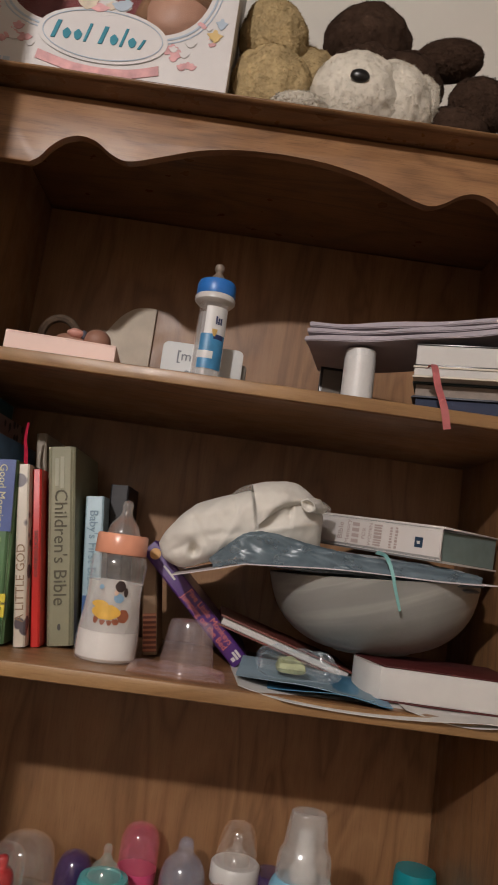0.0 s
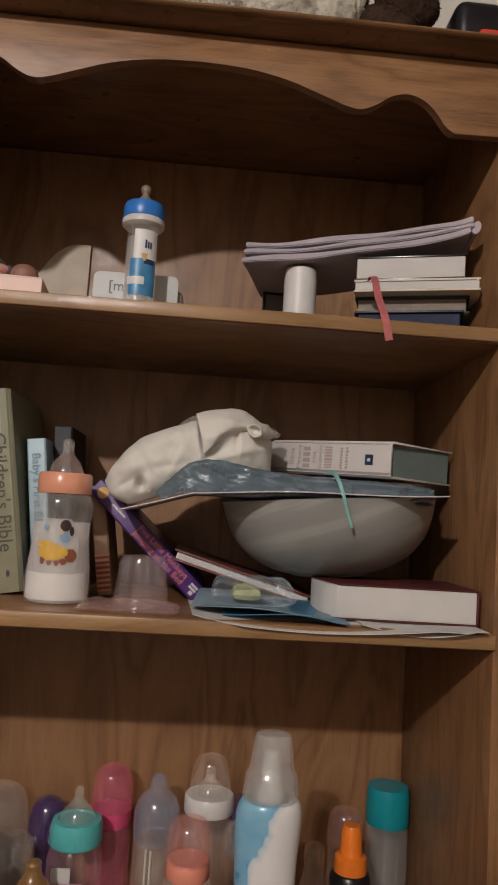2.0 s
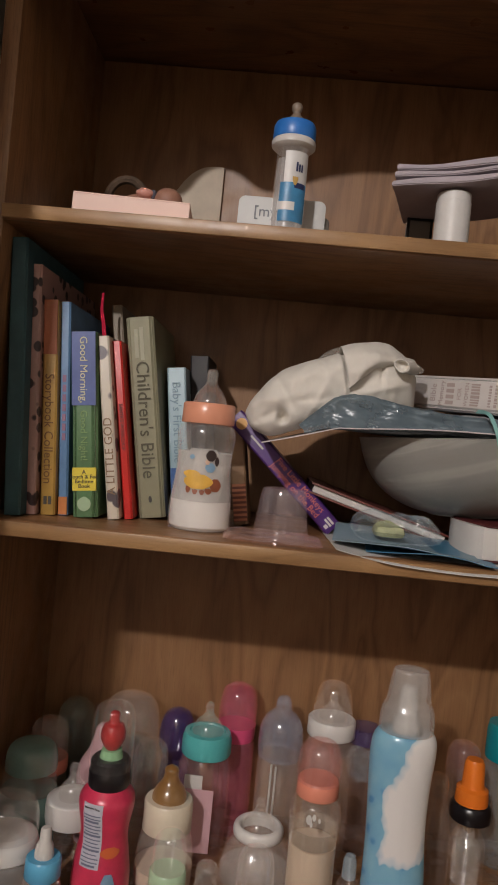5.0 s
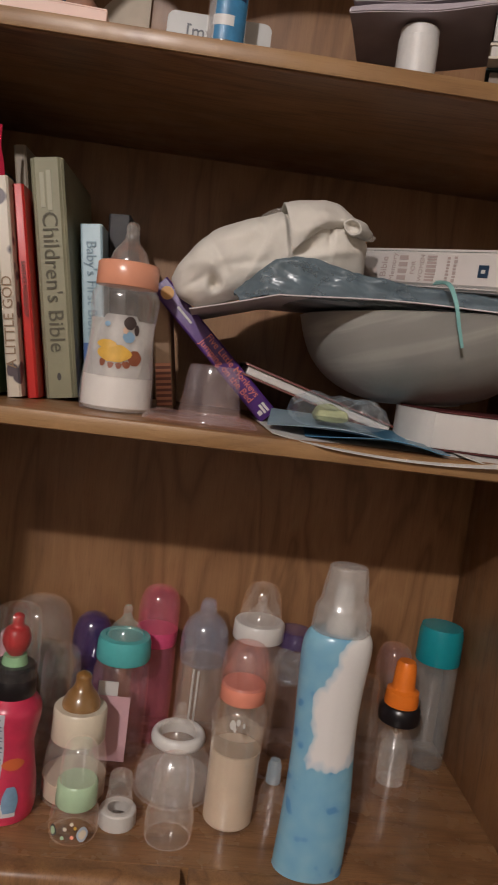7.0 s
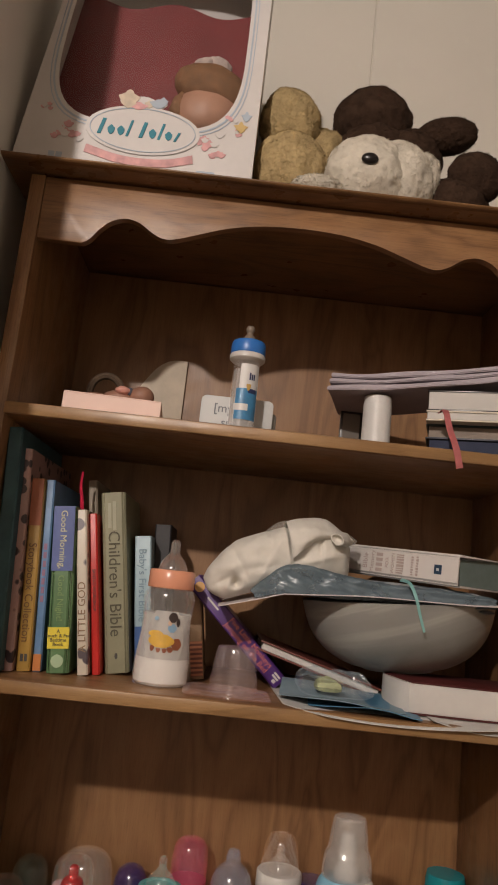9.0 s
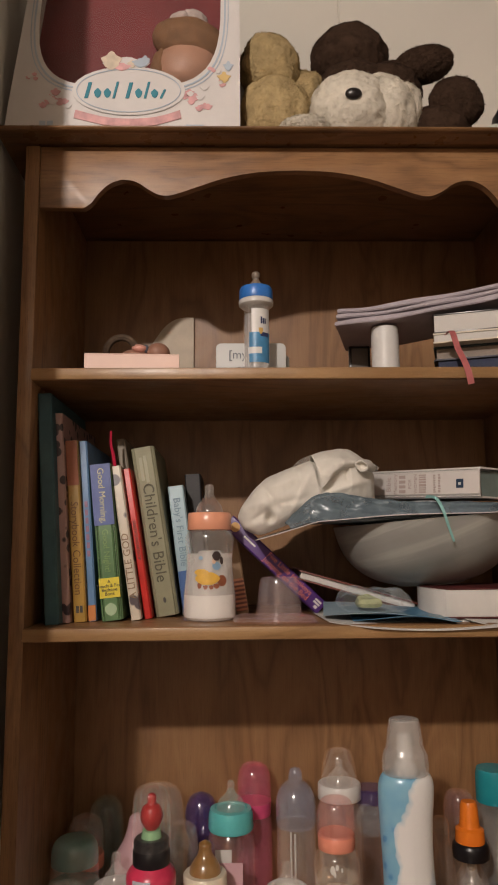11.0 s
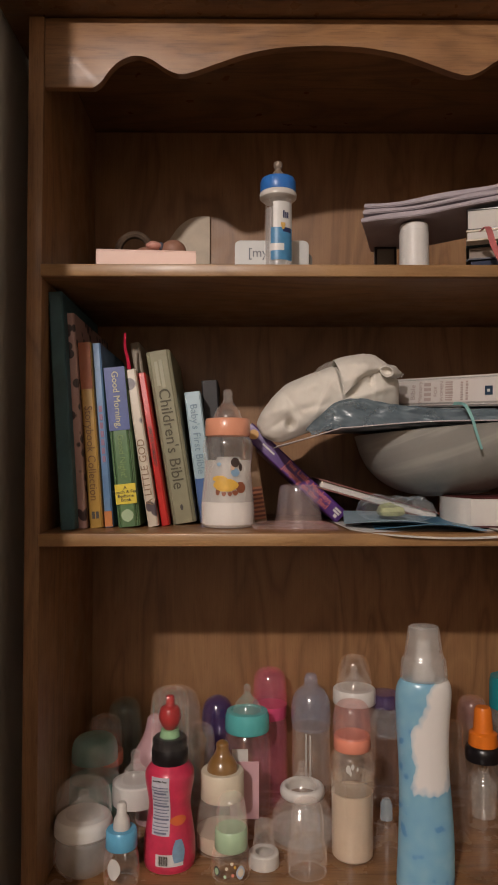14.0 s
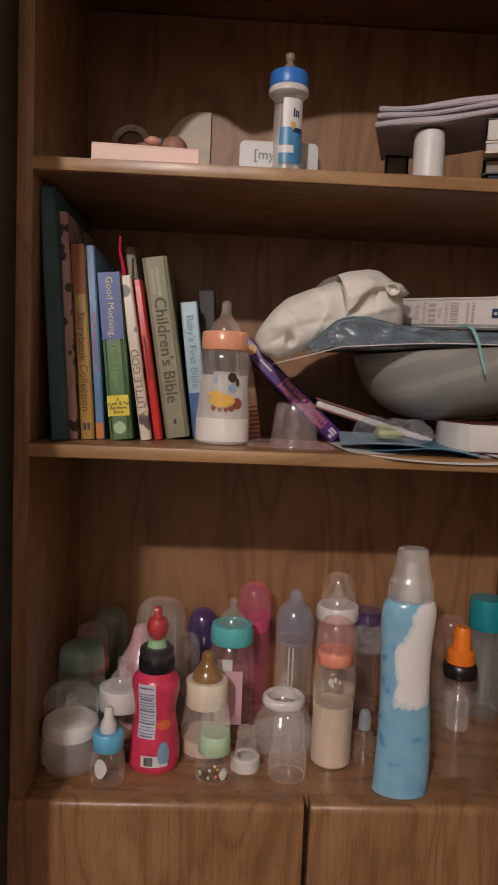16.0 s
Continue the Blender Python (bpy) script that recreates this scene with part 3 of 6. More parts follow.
blob(dbm, (-0.162, 0.034, TOP + 0.197), (0.017, 0.010, 0.011), 2, 4, 0.15, turn=(0, -25, 0))
blob(dbm, (-0.139, 0.034, TOP + 0.199), (0.018, 0.010, 0.012), 2, 4, 0.15, turn=(0, 30, 0))
dme = finish(dbm, "doll")
dme.transform(at(0, 0, 0.009))
for m_ in (flesh_vinyl, painted("doll_hair", (0.25, 0.125, 0.06), 0.8, 0.3, 90), painted("doll_cap_cloth", (0.55, 0.46, 0.42), 0.9, 0.2, 60)):
    dme.materials.append(m_)
tagged(new("doll", dme), "plain vinyl doll inside the toy box", "doll")


# ---- books ----
def book(name, x, y, z, t, h, d, lean, cover, label, flip=False, pages=cream_paper, turn=0.0, board=0.0022, group="books on the shelf", lying=None, inset=0.004, round_spine=0.002):
    """A hardback: U-shaped cover and page block. Local x: thickness, y: from spine to fore edge, z: height."""
    e = thing(name, (x, y, z), label, "book", group, (0, lean, turn) if lying is None else lying)
    if flip:
        o = [(0, 0), (board, 0), (board, d - board), (t - board, d - board), (t - board, 0), (t, 0), (t, d - round_spine), (t - round_spine, d), (round_spine, d), (0, d - round_spine)]
        py0, py1 = inset, d - board
    else:
        o = [(0, d), (board, d), (board, board), (t - board, board), (t - board, d), (t, d), (t, round_spine), (t - round_spine, 0), (round_spine, 0), (0, round_spine)]
        py0, py1 = board, d - inset
    part("cover", extruded(o, "z", 0, h, 0.0006), cover, e)
    part("page_block", box(board, t - board, py0, py1, inset, h - inset, 0.0008, 1), pages, e, "", 0)
    return e


def spine_band(e, mat, t, z0, z1, name="spine_band", label=""):
    part(name, box(0.0008, t - 0.0008, -0.0006, 0.002, z0, z1), mat, onto(e), label, 0)


SB = SHELF_B
ink = painted("dark_ink", (0.05, 0.045, 0.04), 0.6, relief=0)
teal_cloth = painted("dark_teal_cloth", (0.032, 0.088, 0.105), 0.6, 0.25, 40, 500, 0.3)
k = book("tall_book", -0.3285, 0.03, SB, 0.0185, 0.300, 0.22, -3.6, teal_cloth, "tall dark teal hardback book leaning at shelf end")


def spotted(name, ground, spots, scale):
    m, nt, b_ = material(name)
    vor = node(nt, "ShaderNodeTexVoronoi", Scale=scale)
    nt.links.new(coords(nt), vor.inputs["Vector"])
    nt.links.new(ramp(nt, vor.outputs["Distance"], [(0.32, spots), (0.38, ground)]), b_.inputs["Base Color"])
    b_.inputs["Roughness"].default_value = 0.45
    return m


dotty = spotted("dotted_pink_cover", (0.40, 0.25, 0.23), (0.035, 0.02, 0.025), 55)
book("picture_book", -0.3140, 0.05, SB, 0.0135, 0.277, 0.23, -3.7, dotty, "dusty pink picture book with dark dots")
ochre = painted("ochre_cover", (0.42, 0.25, 0.055), 0.45, 0.2, 25)
rust = painted("rust_cover", (0.30, 0.085, 0.03), 0.5, 0.2, 25)
k = book("storybook", -0.298, 0.06, SB, 0.0165, 0.241, 0.19, -4.3, ochre, "ochre and rust storybook with brown title")
spine_band(k, rust, 0.0165, 0.180, 0.2408)
lettering("title", "Storybook Collection", 0.0125, painted("brown_ink", (0.16, 0.075, 0.02), 0.6, relief=0), k, at(0.008, -0.0012, 0.0965) @ DOWN, length=0.122)
bars(k, ink, [(0.004, 0.0075, 0.012, 0.021), (0.009, 0.0125, 0.012, 0.021)], -0.0004)
sky_cover = painted("sky_blue_cover", (0.13, 0.25, 0.44), 0.45, 0.25, 25)
k = book("thin_book", -0.2812, 0.07, SB, 0.0115, 0.242, 0.19, -4.5, sky_cover, "thin sky blue picture book with orange foot")
spine_band(k, painted("orange_cover", (0.50, 0.17, 0.04), 0.5), 0.0115, 0.001, 0.021)
bars(k, painted("mauve_ink", (0.30, 0.16, 0.24), 0.6, relief=0), [(0.004, 0.0078, 0.085 + 0.011 * i, 0.093 + 0.011 * i) for i in range(7)], -0.0004)
green_cover = painted("green_cover", (0.11, 0.21, 0.095), 0.4, 0.25, 25)
blue_cover = painted("violet_blue_cover", (0.10, 0.14, 0.35), 0.4, 0.2, 25)
yellow_label = painted("yellow_label", (0.72, 0.58, 0.05), 0.5, relief=0)
k = book("padded_board_book", -0.263, 0.065, SB, 0.0285, 0.209, 0.17, -5.7, green_cover, "green and blue padded board book with yellow label", round_spine=0.006)
spine_band(k, blue_cover, 0.0285, 0.126, 0.2088)
spine_band(k, yellow_label, 0.0285, 0.030, 0.056, "spine_label", "yellow spine label")
lettering("title", "Good Morning,", 0.0155, painted("pale_yellow_ink", (0.72, 0.68, 0.42), 0.6, relief=0), k, at(0.0142, -0.0012, 0.166) @ DOWN, length=0.074)
lettering("title", "Good Night!", 0.0155, painted("leaf_ink", (0.26, 0.38, 0.16), 0.6, relief=0), k, at(0.0142, -0.0012, 0.092) @ DOWN, length=0.056)
lettering("label_text", "A\nTouch & Feel\nBedtime\nBook", 0.0062, ink, k, at(0.0142, -0.0011, 0.043) @ FRONT)
part("emblem", disc_plate(0.014, 0.015, 0.008, 0.008, -0.0008, 12, 0.05), painted("pale_green_ink", (0.36, 0.48, 0.30), 0.6, relief=0), k)
ivory = spotted("ivory_cover", (0.62, 0.55, 0.45), (0.10, 0.08, 0.09), 42)
k = book("devotional_book", -0.2250, 0.075, SB, 0.0135, 0.209, 0.15, -8.7, ivory, "ivory paperback book with dark dots")
lettering("title", "A LITTLE GOD", 0.0115, painted("tan_ink", (0.26, 0.17, 0.10), 0.6, relief=0), k, at(0.0068, -0.0008, 0.072) @ UPWARD, length=0.088)
red_cover = painted("red_cover", (0.52, 0.025, 0.02), 0.4, 0.12, 25)
k = book("red_book", -0.2092, 0.09, SB, 0.0105, 0.207, 0.16, -9.3, red_cover, "thin bright red hardback book with black title")
lettering("title", "SANTA'S WORKSHOP", 0.0075, ink, k, at(0.0052, -0.0008, 0.107) @ DOWN, length=0.054)
k = book("brown_book", -0.2215, 0.15, SB, 0.0125, 0.258, 0.12, -9.0, painted("brown_grey_cover", (0.30, 0.25, 0.19), 0.6, 0.2, 30), "narrow brown-grey book standing between others")
rib = thing("ribbon_bookmark", (-0.257, 0.10, SB + 0.205), "pink-red satin ribbon bookmark standing above books", "bookmark")
ribbon_red = painted("ribbon_satin", (0.42, 0.015, 0.045), 0.8, 0.15, 60, specular=0.1)
part("ribbon", flat_ribbon(glide([(0.003, 0.0, 0.0), (0.000, 0.0, 0.02), (-0.004, 0.002, 0.036), (-0.0045, 0.004, 0.056)], 5), 0.0052, 0.0008, 0.5), ribbon_red, rib)
sage = painted("sage_cloth", (0.265, 0.255, 0.165), 0.6, 0.12, 22, 700, 0.25)
k = book("childrens_bible", -0.1965, 0.11, SB, 0.0325, 0.2385, 0.17, -9.1, sage, "thick sage green hardback childrens bible leaning", round_spine=0.005)
lettering("title", "Children's Bible", 0.0255, painted("dark_olive_ink", (0.075, 0.068, 0.038), 0.6, relief=0), k, at(0.0160, -0.0010, 0.1165) @ DOWN, length=0.138)
bars(k, painted("pale_olive_ink", (0.38, 0.37, 0.27), 0.6, relief=0), [(0.009, 0.0135, 0.190, 0.224), (0.0155, 0.020, 0.187, 0.226)], -0.0003)
part("emblem", disc_plate(0.016, 0.022, 0.002, 0.004, -0.0006, 12), ink, k)
pale_blue = painted("pale_blue_cover", (0.36, 0.50, 0.56), 0.45, 0.12, 22)
k = book("blue_bible", -0.1615, 0.14, SB, 0.0225, 0.185, 0.13, -7.0, pale_blue, "pale blue small bible storybook behind baby bottle")
spine_band(k, painted("mid_blue_cover", (0.04, 0.11, 0.30), 0.5), 0.0225, 0.001, 0.062)
lettering("title", "Baby's First Bible", 0.0135, painted("grey_blue_ink", (0.20, 0.30, 0.37), 0.6, relief=0), k, at(0.0105, -0.0010, 0.118) @ DOWN, length=0.098)
book("black_book", -0.150, 0.185, SB, 0.024, 0.206, 0.11, -3.5, painted("black_cloth", (0.016, 0.014, 0.016), 0.6, 0.3, 40), "dark black book standing at back of shelf")
stripe, snt, sb_ = material("striped_cover")
wv = node(snt, "ShaderNodeTexWave", Scale=52.0)
wv.bands_direction = "Z"
snt.links.new(coords(snt), wv.inputs["Vector"])
snt.links.new(ramp(snt, wv.outputs[0], [(0.45, (0.48, 0.19, 0.10)), (0.55, (0.16, 0.05, 0.03))]), sb_.inputs["Base Color"])
k = book("striped_box_book", -0.0845, 0.142, SB, 0.018, 0.132, 0.085, -8.5, painted("tan_cover", (0.30, 0.19, 0.11), 0.5, 0.2, 40), "small tan book with orange striped foot")
spine_band(k, stripe, 0.018, 0.004, 0.050)
purple_cover = painted("purple_cover", (0.07, 0.022, 0.16), 0.4, 0.15, 25)
orange_ink = painted("coral_ink", (0.70, 0.20, 0.16), 0.6, relief=0)
k = book("purple_picture_book", 0.0285, 0.13, SB + 0.0005, 0.0215, 0.181, 0.155, -46.5, purple_cover, "purple picture book fallen sideways against others")
lettering("title", "Five Little Monkeys\nJumping on the Bed", 0.0092, orange_ink, k, at(0.0112, -0.0009, 0.066) @ DOWN, length=0.084)
part("emblem", disc_plate(0.011, 0.168, 0.007, 0.007, -0.0009, 20), painted("amber_ink", (0.65, 0.38, 0.15), 0.6, relief=0), k)
bars(k, paper, [(0.009, 0.0115, 0.128, 0.150), (0.004, 0.0085, 0.006, 0.011), (0.0098, 0.0125, 0.005, 0.016), (0.0138, 0.0165, 0.005, 0.016)], -0.0004)

# ---- the pile around the bowl ----
maroon = painted("maroon_cloth", (0.075, 0.010, 0.010), 0.55, 0.2, 30, 600, 0.2)
book("maroon_journal", 0.171, 0.128, SB + 0.0015, 0.0135, 0.176, 0.135, 0, painted("red_brown_cloth", (0.15, 0.038, 0.026), 0.5, 0.2, 30, 600, 0.2), "dark red hardback lying tilted under the bowl", True, paper, lying=(0, -90 + 16.0, 0), group="books in the pile")
thick = thing("thick_maroon_book", (0, 0.032, SB + 0.003), "thick white-paged book with maroon cover, lying flat", "book", "books in the pile", (0, 0, -1.5))
plan = glide([(0.172, 0.110), (0.1655, 0.070), (0.168, 0.040), (0.174, 0.016), (0.184, 0.0005)], 4) + [(0.336, 0.0), (0.336, 0.112)]
part("page_block", extruded(plan, "z", 0.0022, 0.0362, 0.0008), paper, thick)
part("spine", box(0.3365, 0.3395, -0.001, 0.114, 0.0021, 0.0363, 0.001), maroon, thick, "dark maroon spine")
for z0, z1 in ((0.0002, 0.0020), (0.0364, 0.0380)):
    part("cover", extruded([(0.174, 0.114), (0.167, 0.070), (0.186, -0.001), (0.3395, -0.001), (0.3395, 0.114)], "z", z0, z1, 0.0005), maroon, thick, "thin maroon cover board")
bowl_m, bnt, bb = material("streaked_grey_plastic")
swirl = noise_tex(bnt, coords(bnt, (3.0, 3.0, 34.0), (0, radians(14), 0)), 1.0, 3, 0.5, 0.6)
cloud = noise_tex(bnt, coords(bnt), 9.0, 4)
tone = ramp(bnt, swirl, [(0.30, (0.235, 0.232, 0.212)), (0.52, (0.275, 0.272, 0.25)), (0.60, (0.36, 0.35, 0.32)), (0.68, (0.27, 0.265, 0.245))])
bnt.links.new(mixed(bnt, "MULTIPLY", 1.0, tone, ramp(bnt, cloud, [(0.3, (0.85, 0.85, 0.85)), (0.7, (1, 1, 1))])), bb.inputs["Base Color"])
bb.inputs["Roughness"].default_value = 0.34
bl = thing("mixing_bowl", (0.198, 0.150, SB + 0.0412), "large grey translucent mixing bowl holding a pile of things", "bowl", turn=(0, -4.5, 0))
outer = [(0.0, 0.0), (0.044, 0.0), (0.050, 0.002), (0.074, 0.010), (0.098, 0.026), (0.117, 0.050), (0.127, 0.077), (0.1315, 0.100), (0.1325, 0.1025)]
inner = [(0.1305, 0.1035), (0.1275, 0.100), (0.123, 0.078), (0.1115, 0.052), (0.095, 0.030), (0.072, 0.015), (0.046, 0.008), (0.0, 0.006)]
part("bowl", lathe([(r, h * 0.89) for r, h in glide(outer, 3) + glide(inner, 3)], 72), bowl_m, bl)

teal_edge = painted("teal_page_edge", (0.15, 0.205, 0.195), 0.6, 0.12, 60)
white_cover = painted("white_glossy_cover", (0.62, 0.58, 0.55), 0.35, 0.05, 15)
k = book("study_bible", 0.240, 0.044, SB + 0.1585, 0.0420, 0.190, 0.130, 0, white_cover, "thick white study bible with teal page edges", False, teal_edge, lying=(0, -87.6, -50), group="books in the pile", inset=0.003, round_spine=0.006)
grey_ink = painted("grey_ink", (0.42, 0.34, 0.31), 0.6, relief=0)
for word, z, long in (("Bible", 0.150, 0.021), ("Memory", 0.138, 0.030), ("FOR", 0.112, 0.014), ("WOMEN", 0.102, 0.028)):
    lettering("title", word, 0.012, grey_ink, k, at(0.0210, -0.0003, z) @ FRONT, length=long)
bars(k, grey_ink, [(0.008 + 0.007 * i, 0.0125 + 0.007 * i, 0.120, 0.131) for i in range(4)], -0.0003)
spots = []
rng = random.Random(8)
for z0, z1 in ((0.084, 0.096), (0.068, 0.072), (0.060, 0.064)):
    x0 = 0.008
    while x0 < 0.034:
        w = rng.uniform(0.0015, 0.0035)
        spots.append((x0, x0 + w, z0 + rng.uniform(0, 0.001), z1))
        x0 += w + 0.0012
bars(k, grey_ink, spots, -0.0003)
bars(k, painted("navy_ink", (0.015, 0.04, 0.08), 0.5, relief=0), [(0.014, 0.026, 0.024, 0.035)], -0.0004)
bars(k, paper, [(0.0180, 0.0215, 0.0275, 0.0315)], -0.0008)

# packet and tray card under the bible
packet_blue, pnt, pb_ = material("slate_blue_packet")
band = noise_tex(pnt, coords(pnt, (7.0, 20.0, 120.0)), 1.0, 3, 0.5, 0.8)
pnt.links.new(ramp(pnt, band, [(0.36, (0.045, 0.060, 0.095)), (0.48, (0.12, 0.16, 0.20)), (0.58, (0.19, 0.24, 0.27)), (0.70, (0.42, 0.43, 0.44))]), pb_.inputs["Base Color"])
pb_.inputs["Roughness"].default_value = 0.3


def lump(name, x0, x1, y0, y1, z0, z1, mat, seed, crease=0.006, n=40, m=22, edge=0.35, slope=0.0):
    """A soft crumpled packet: a closed cushion with folds."""
    bm = bmesh.new()
    grids = []
    for side in (1, -1):
        g = []
        for i in range(n + 1):
            row = []
            for j in range(m + 1):
                u, v = i / n, j / m
                p = Vector((x0 + u * (x1 - x0), y0 + v * (y1 - y0), 0))
                f = (max(0.0, 1 - abs(2 * u - 1) ** 3.2) * max(0.0, 1 - abs(2 * v - 1) ** 3.2)) ** edge
                q = Vector((p.x * 26, p.y * 40, seed * 3.1))
                fold = (1 - 2 * abs(noise.noise(q))) * crease + noise.noise(q * 2.9) * crease * 0.4
                mid = (z0 + z1) / 2
                z = mid + side * ((z1 - z0) / 2 + (fold if side > 0 else fold * 0.15)) * f + slope * (u - 0.5)
                row.append(bm.verts.new((p.x + noise.noise(q * 0.7) * 0.004, p.y + noise.noise(q * 0.8 + Vector((9, 0, 0))) * 0.004, z)))
            g.append(row)
        grids.append(g)
        for i in range(n):
            for j in range(m):
                bm.faces.new((g[i][j], g[i + 1][j], g[i + 1][j + 1], g[i][j + 1]))
    bmesh.ops.remove_doubles(bm, verts=bm.verts[:], dist=0.0002)
    return bm


film = clear("crinkled_film", (0.66, 0.78, 0.86), 0.17, 0.08)
card = thing("cardboard_tray", (0, 0, 0), "thin pale card sheet lying across the bowl", "card")
part("sheet", sheet(-0.058, 0.300, 0.035, 0.26, SB + 0.1255, lambda u, v: (0, -0.02 * u, -0.021 * max(0, 0.22 - u) / 0.22 - 0.004 * (1 - v) * math.sin(u * 9) * 0.4 + 0.016 * u), 40, 10, 0.0012), painted("pale_pink_card", (0.56, 0.50, 0.50), 0.6, 0.1, 12), card)
pk = thing("blue_packet", (0.001, 0.010, 0), "slate blue packet in crinkled clear film, under the bible", "packet")
for i, (x0, x1, y0, z0, z1) in enumerate(((0.022, 0.292, 0.034, 0.127, 0.138), (0.028, 0.288, 0.034, 0.135, 0.149), (0.040, 0.286, 0.040, 0.144, 0.155))):
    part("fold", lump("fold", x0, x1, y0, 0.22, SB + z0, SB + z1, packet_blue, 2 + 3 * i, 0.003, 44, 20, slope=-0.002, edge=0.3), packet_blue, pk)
mint_mat = painted("mint_ribbon", (0.20, 0.42, 0.40), 0.35, 0.1, 60)
mr = thing("mint_ribbon", (0.180, 0.034, SB + 0.157), "mint green ribbon bookmark hanging over the bowl", "ribbon")
part("ribbon", flat_ribbon(glide([(-0.009, 0.02, 0.004), (-0.005, -0.012, 0.000), (0.001, -0.022, -0.016), (0.007, -0.022, -0.036), (0.014, -0.020, -0.056)], 6), 0.0048, 0.0007, 0.6), mint_mat, mr)


def folded(rows, n=10, m=8, thick=0.0012, seed=0, wrinkle=0.0030, crinkle=0.0):
    """Cloth laid over a few lines of points from its back edge to its tucked front, with thickness."""
    lines = [glide(r, n) for r in rows]
    across = [glide(list(c), m) for c in zip(*lines)]
    bm = bmesh.new()
    layers = []
    for k in (0, 1):
        layers.append([[bm.verts.new(Vector(p) + Vector((0, k * thick, -k * thick)) + Vector((0, -1, 0.4)) * (wrinkle * (noise.noise(Vector(p) * 55 + Vector((seed, 0, 0))) + 0.4 * noise.noise(Vector(p) * 140)) + crinkle * (0.4 - abs(noise.noise(Vector((p[0] * 28, p[1] * 40, p[2] * 150 + p[0] * 60)))) - 0.6 * abs(noise.noise(Vector(p) * 120))))) for p in line] for line in across])
    a, b = layers
    w, h = len(a) - 1, len(a[0]) - 1
    for g in layers:
        for p in range(w):
            for q in range(h):
                bm.faces.new((g[p][q], g[p + 1][q], g[p + 1][q + 1], g[p][q + 1]))
    rim = [(p, 0) for p in range(w)] + [(w, q) for q in range(h)] + [(p, h) for p in range(w, 0, -1)] + [(0, q) for q in range(h, 0, -1)]
    for (p, q), (r, t) in zip(rim, rim[1:] + rim[:1]):
        bm.faces.new((a[p][q], a[r][t], b[r][t], b[p][q]))
    return bm


def crease(x, z, fold):
    """How far a fold lifts the cloth at (x, z): a soft ridge along a line, or a step that lies over what is beside it."""
    x0, z0, x1, z1, width, ridge, step = fold
    lx, lz = x1 - x0, z1 - z0
    length = math.hypot(lx, lz)
    t = ((x - x0) * lx + (z - z0) * lz) / length ** 2
    d = ((x - x0) * lz - (z - z0) * lx) / length
    fade = math.exp(-(max(0.0, -t, t - 1) * length / 0.008) ** 2) * (0.55 + 0.45 * math.sin(math.pi * min(1, max(0, t))))
    over = step * math.exp(-max(0.0, d) / 0.022) / (1 + math.exp(-max(-40.0, min(40.0, d / 0.0009))))
    return fade * (ridge * math.exp(-(d / width) ** 2) + over)


FOLDS = ((0.018, 0.222, 0.030, 0.165, 0.004, 0.0, 0.010), (0.031, 0.168, 0.072, 0.206, 0.006, 0.004, -0.007), (0.034, 0.166, 0.098, 0.186, 0.006, 0.005, 0.004),
         (0.069, 0.184, 0.068, 0.206, 0.003, -0.004, 0.004), (-0.074, 0.146, -0.020, 0.160, 0.007, 0.005, 0.0), (-0.060, 0.168, 0.012, 0.196, 0.012, 0.006, 0.0),
         (-0.052, 0.180, -0.026, 0.140, 0.006, -0.004, 0.003), (0.016, 0.200, -0.012, 0.140, 0.008, 0.004, -0.003), (-0.066, 0.128, -0.046, 0.140, 0.004, -0.004, 0.0),
         (-0.030, 0.150, 0.014, 0.158, 0.006, -0.003, 0.004), (0.000, 0.206, 0.006, 0.176, 0.005, -0.003, 0.0))


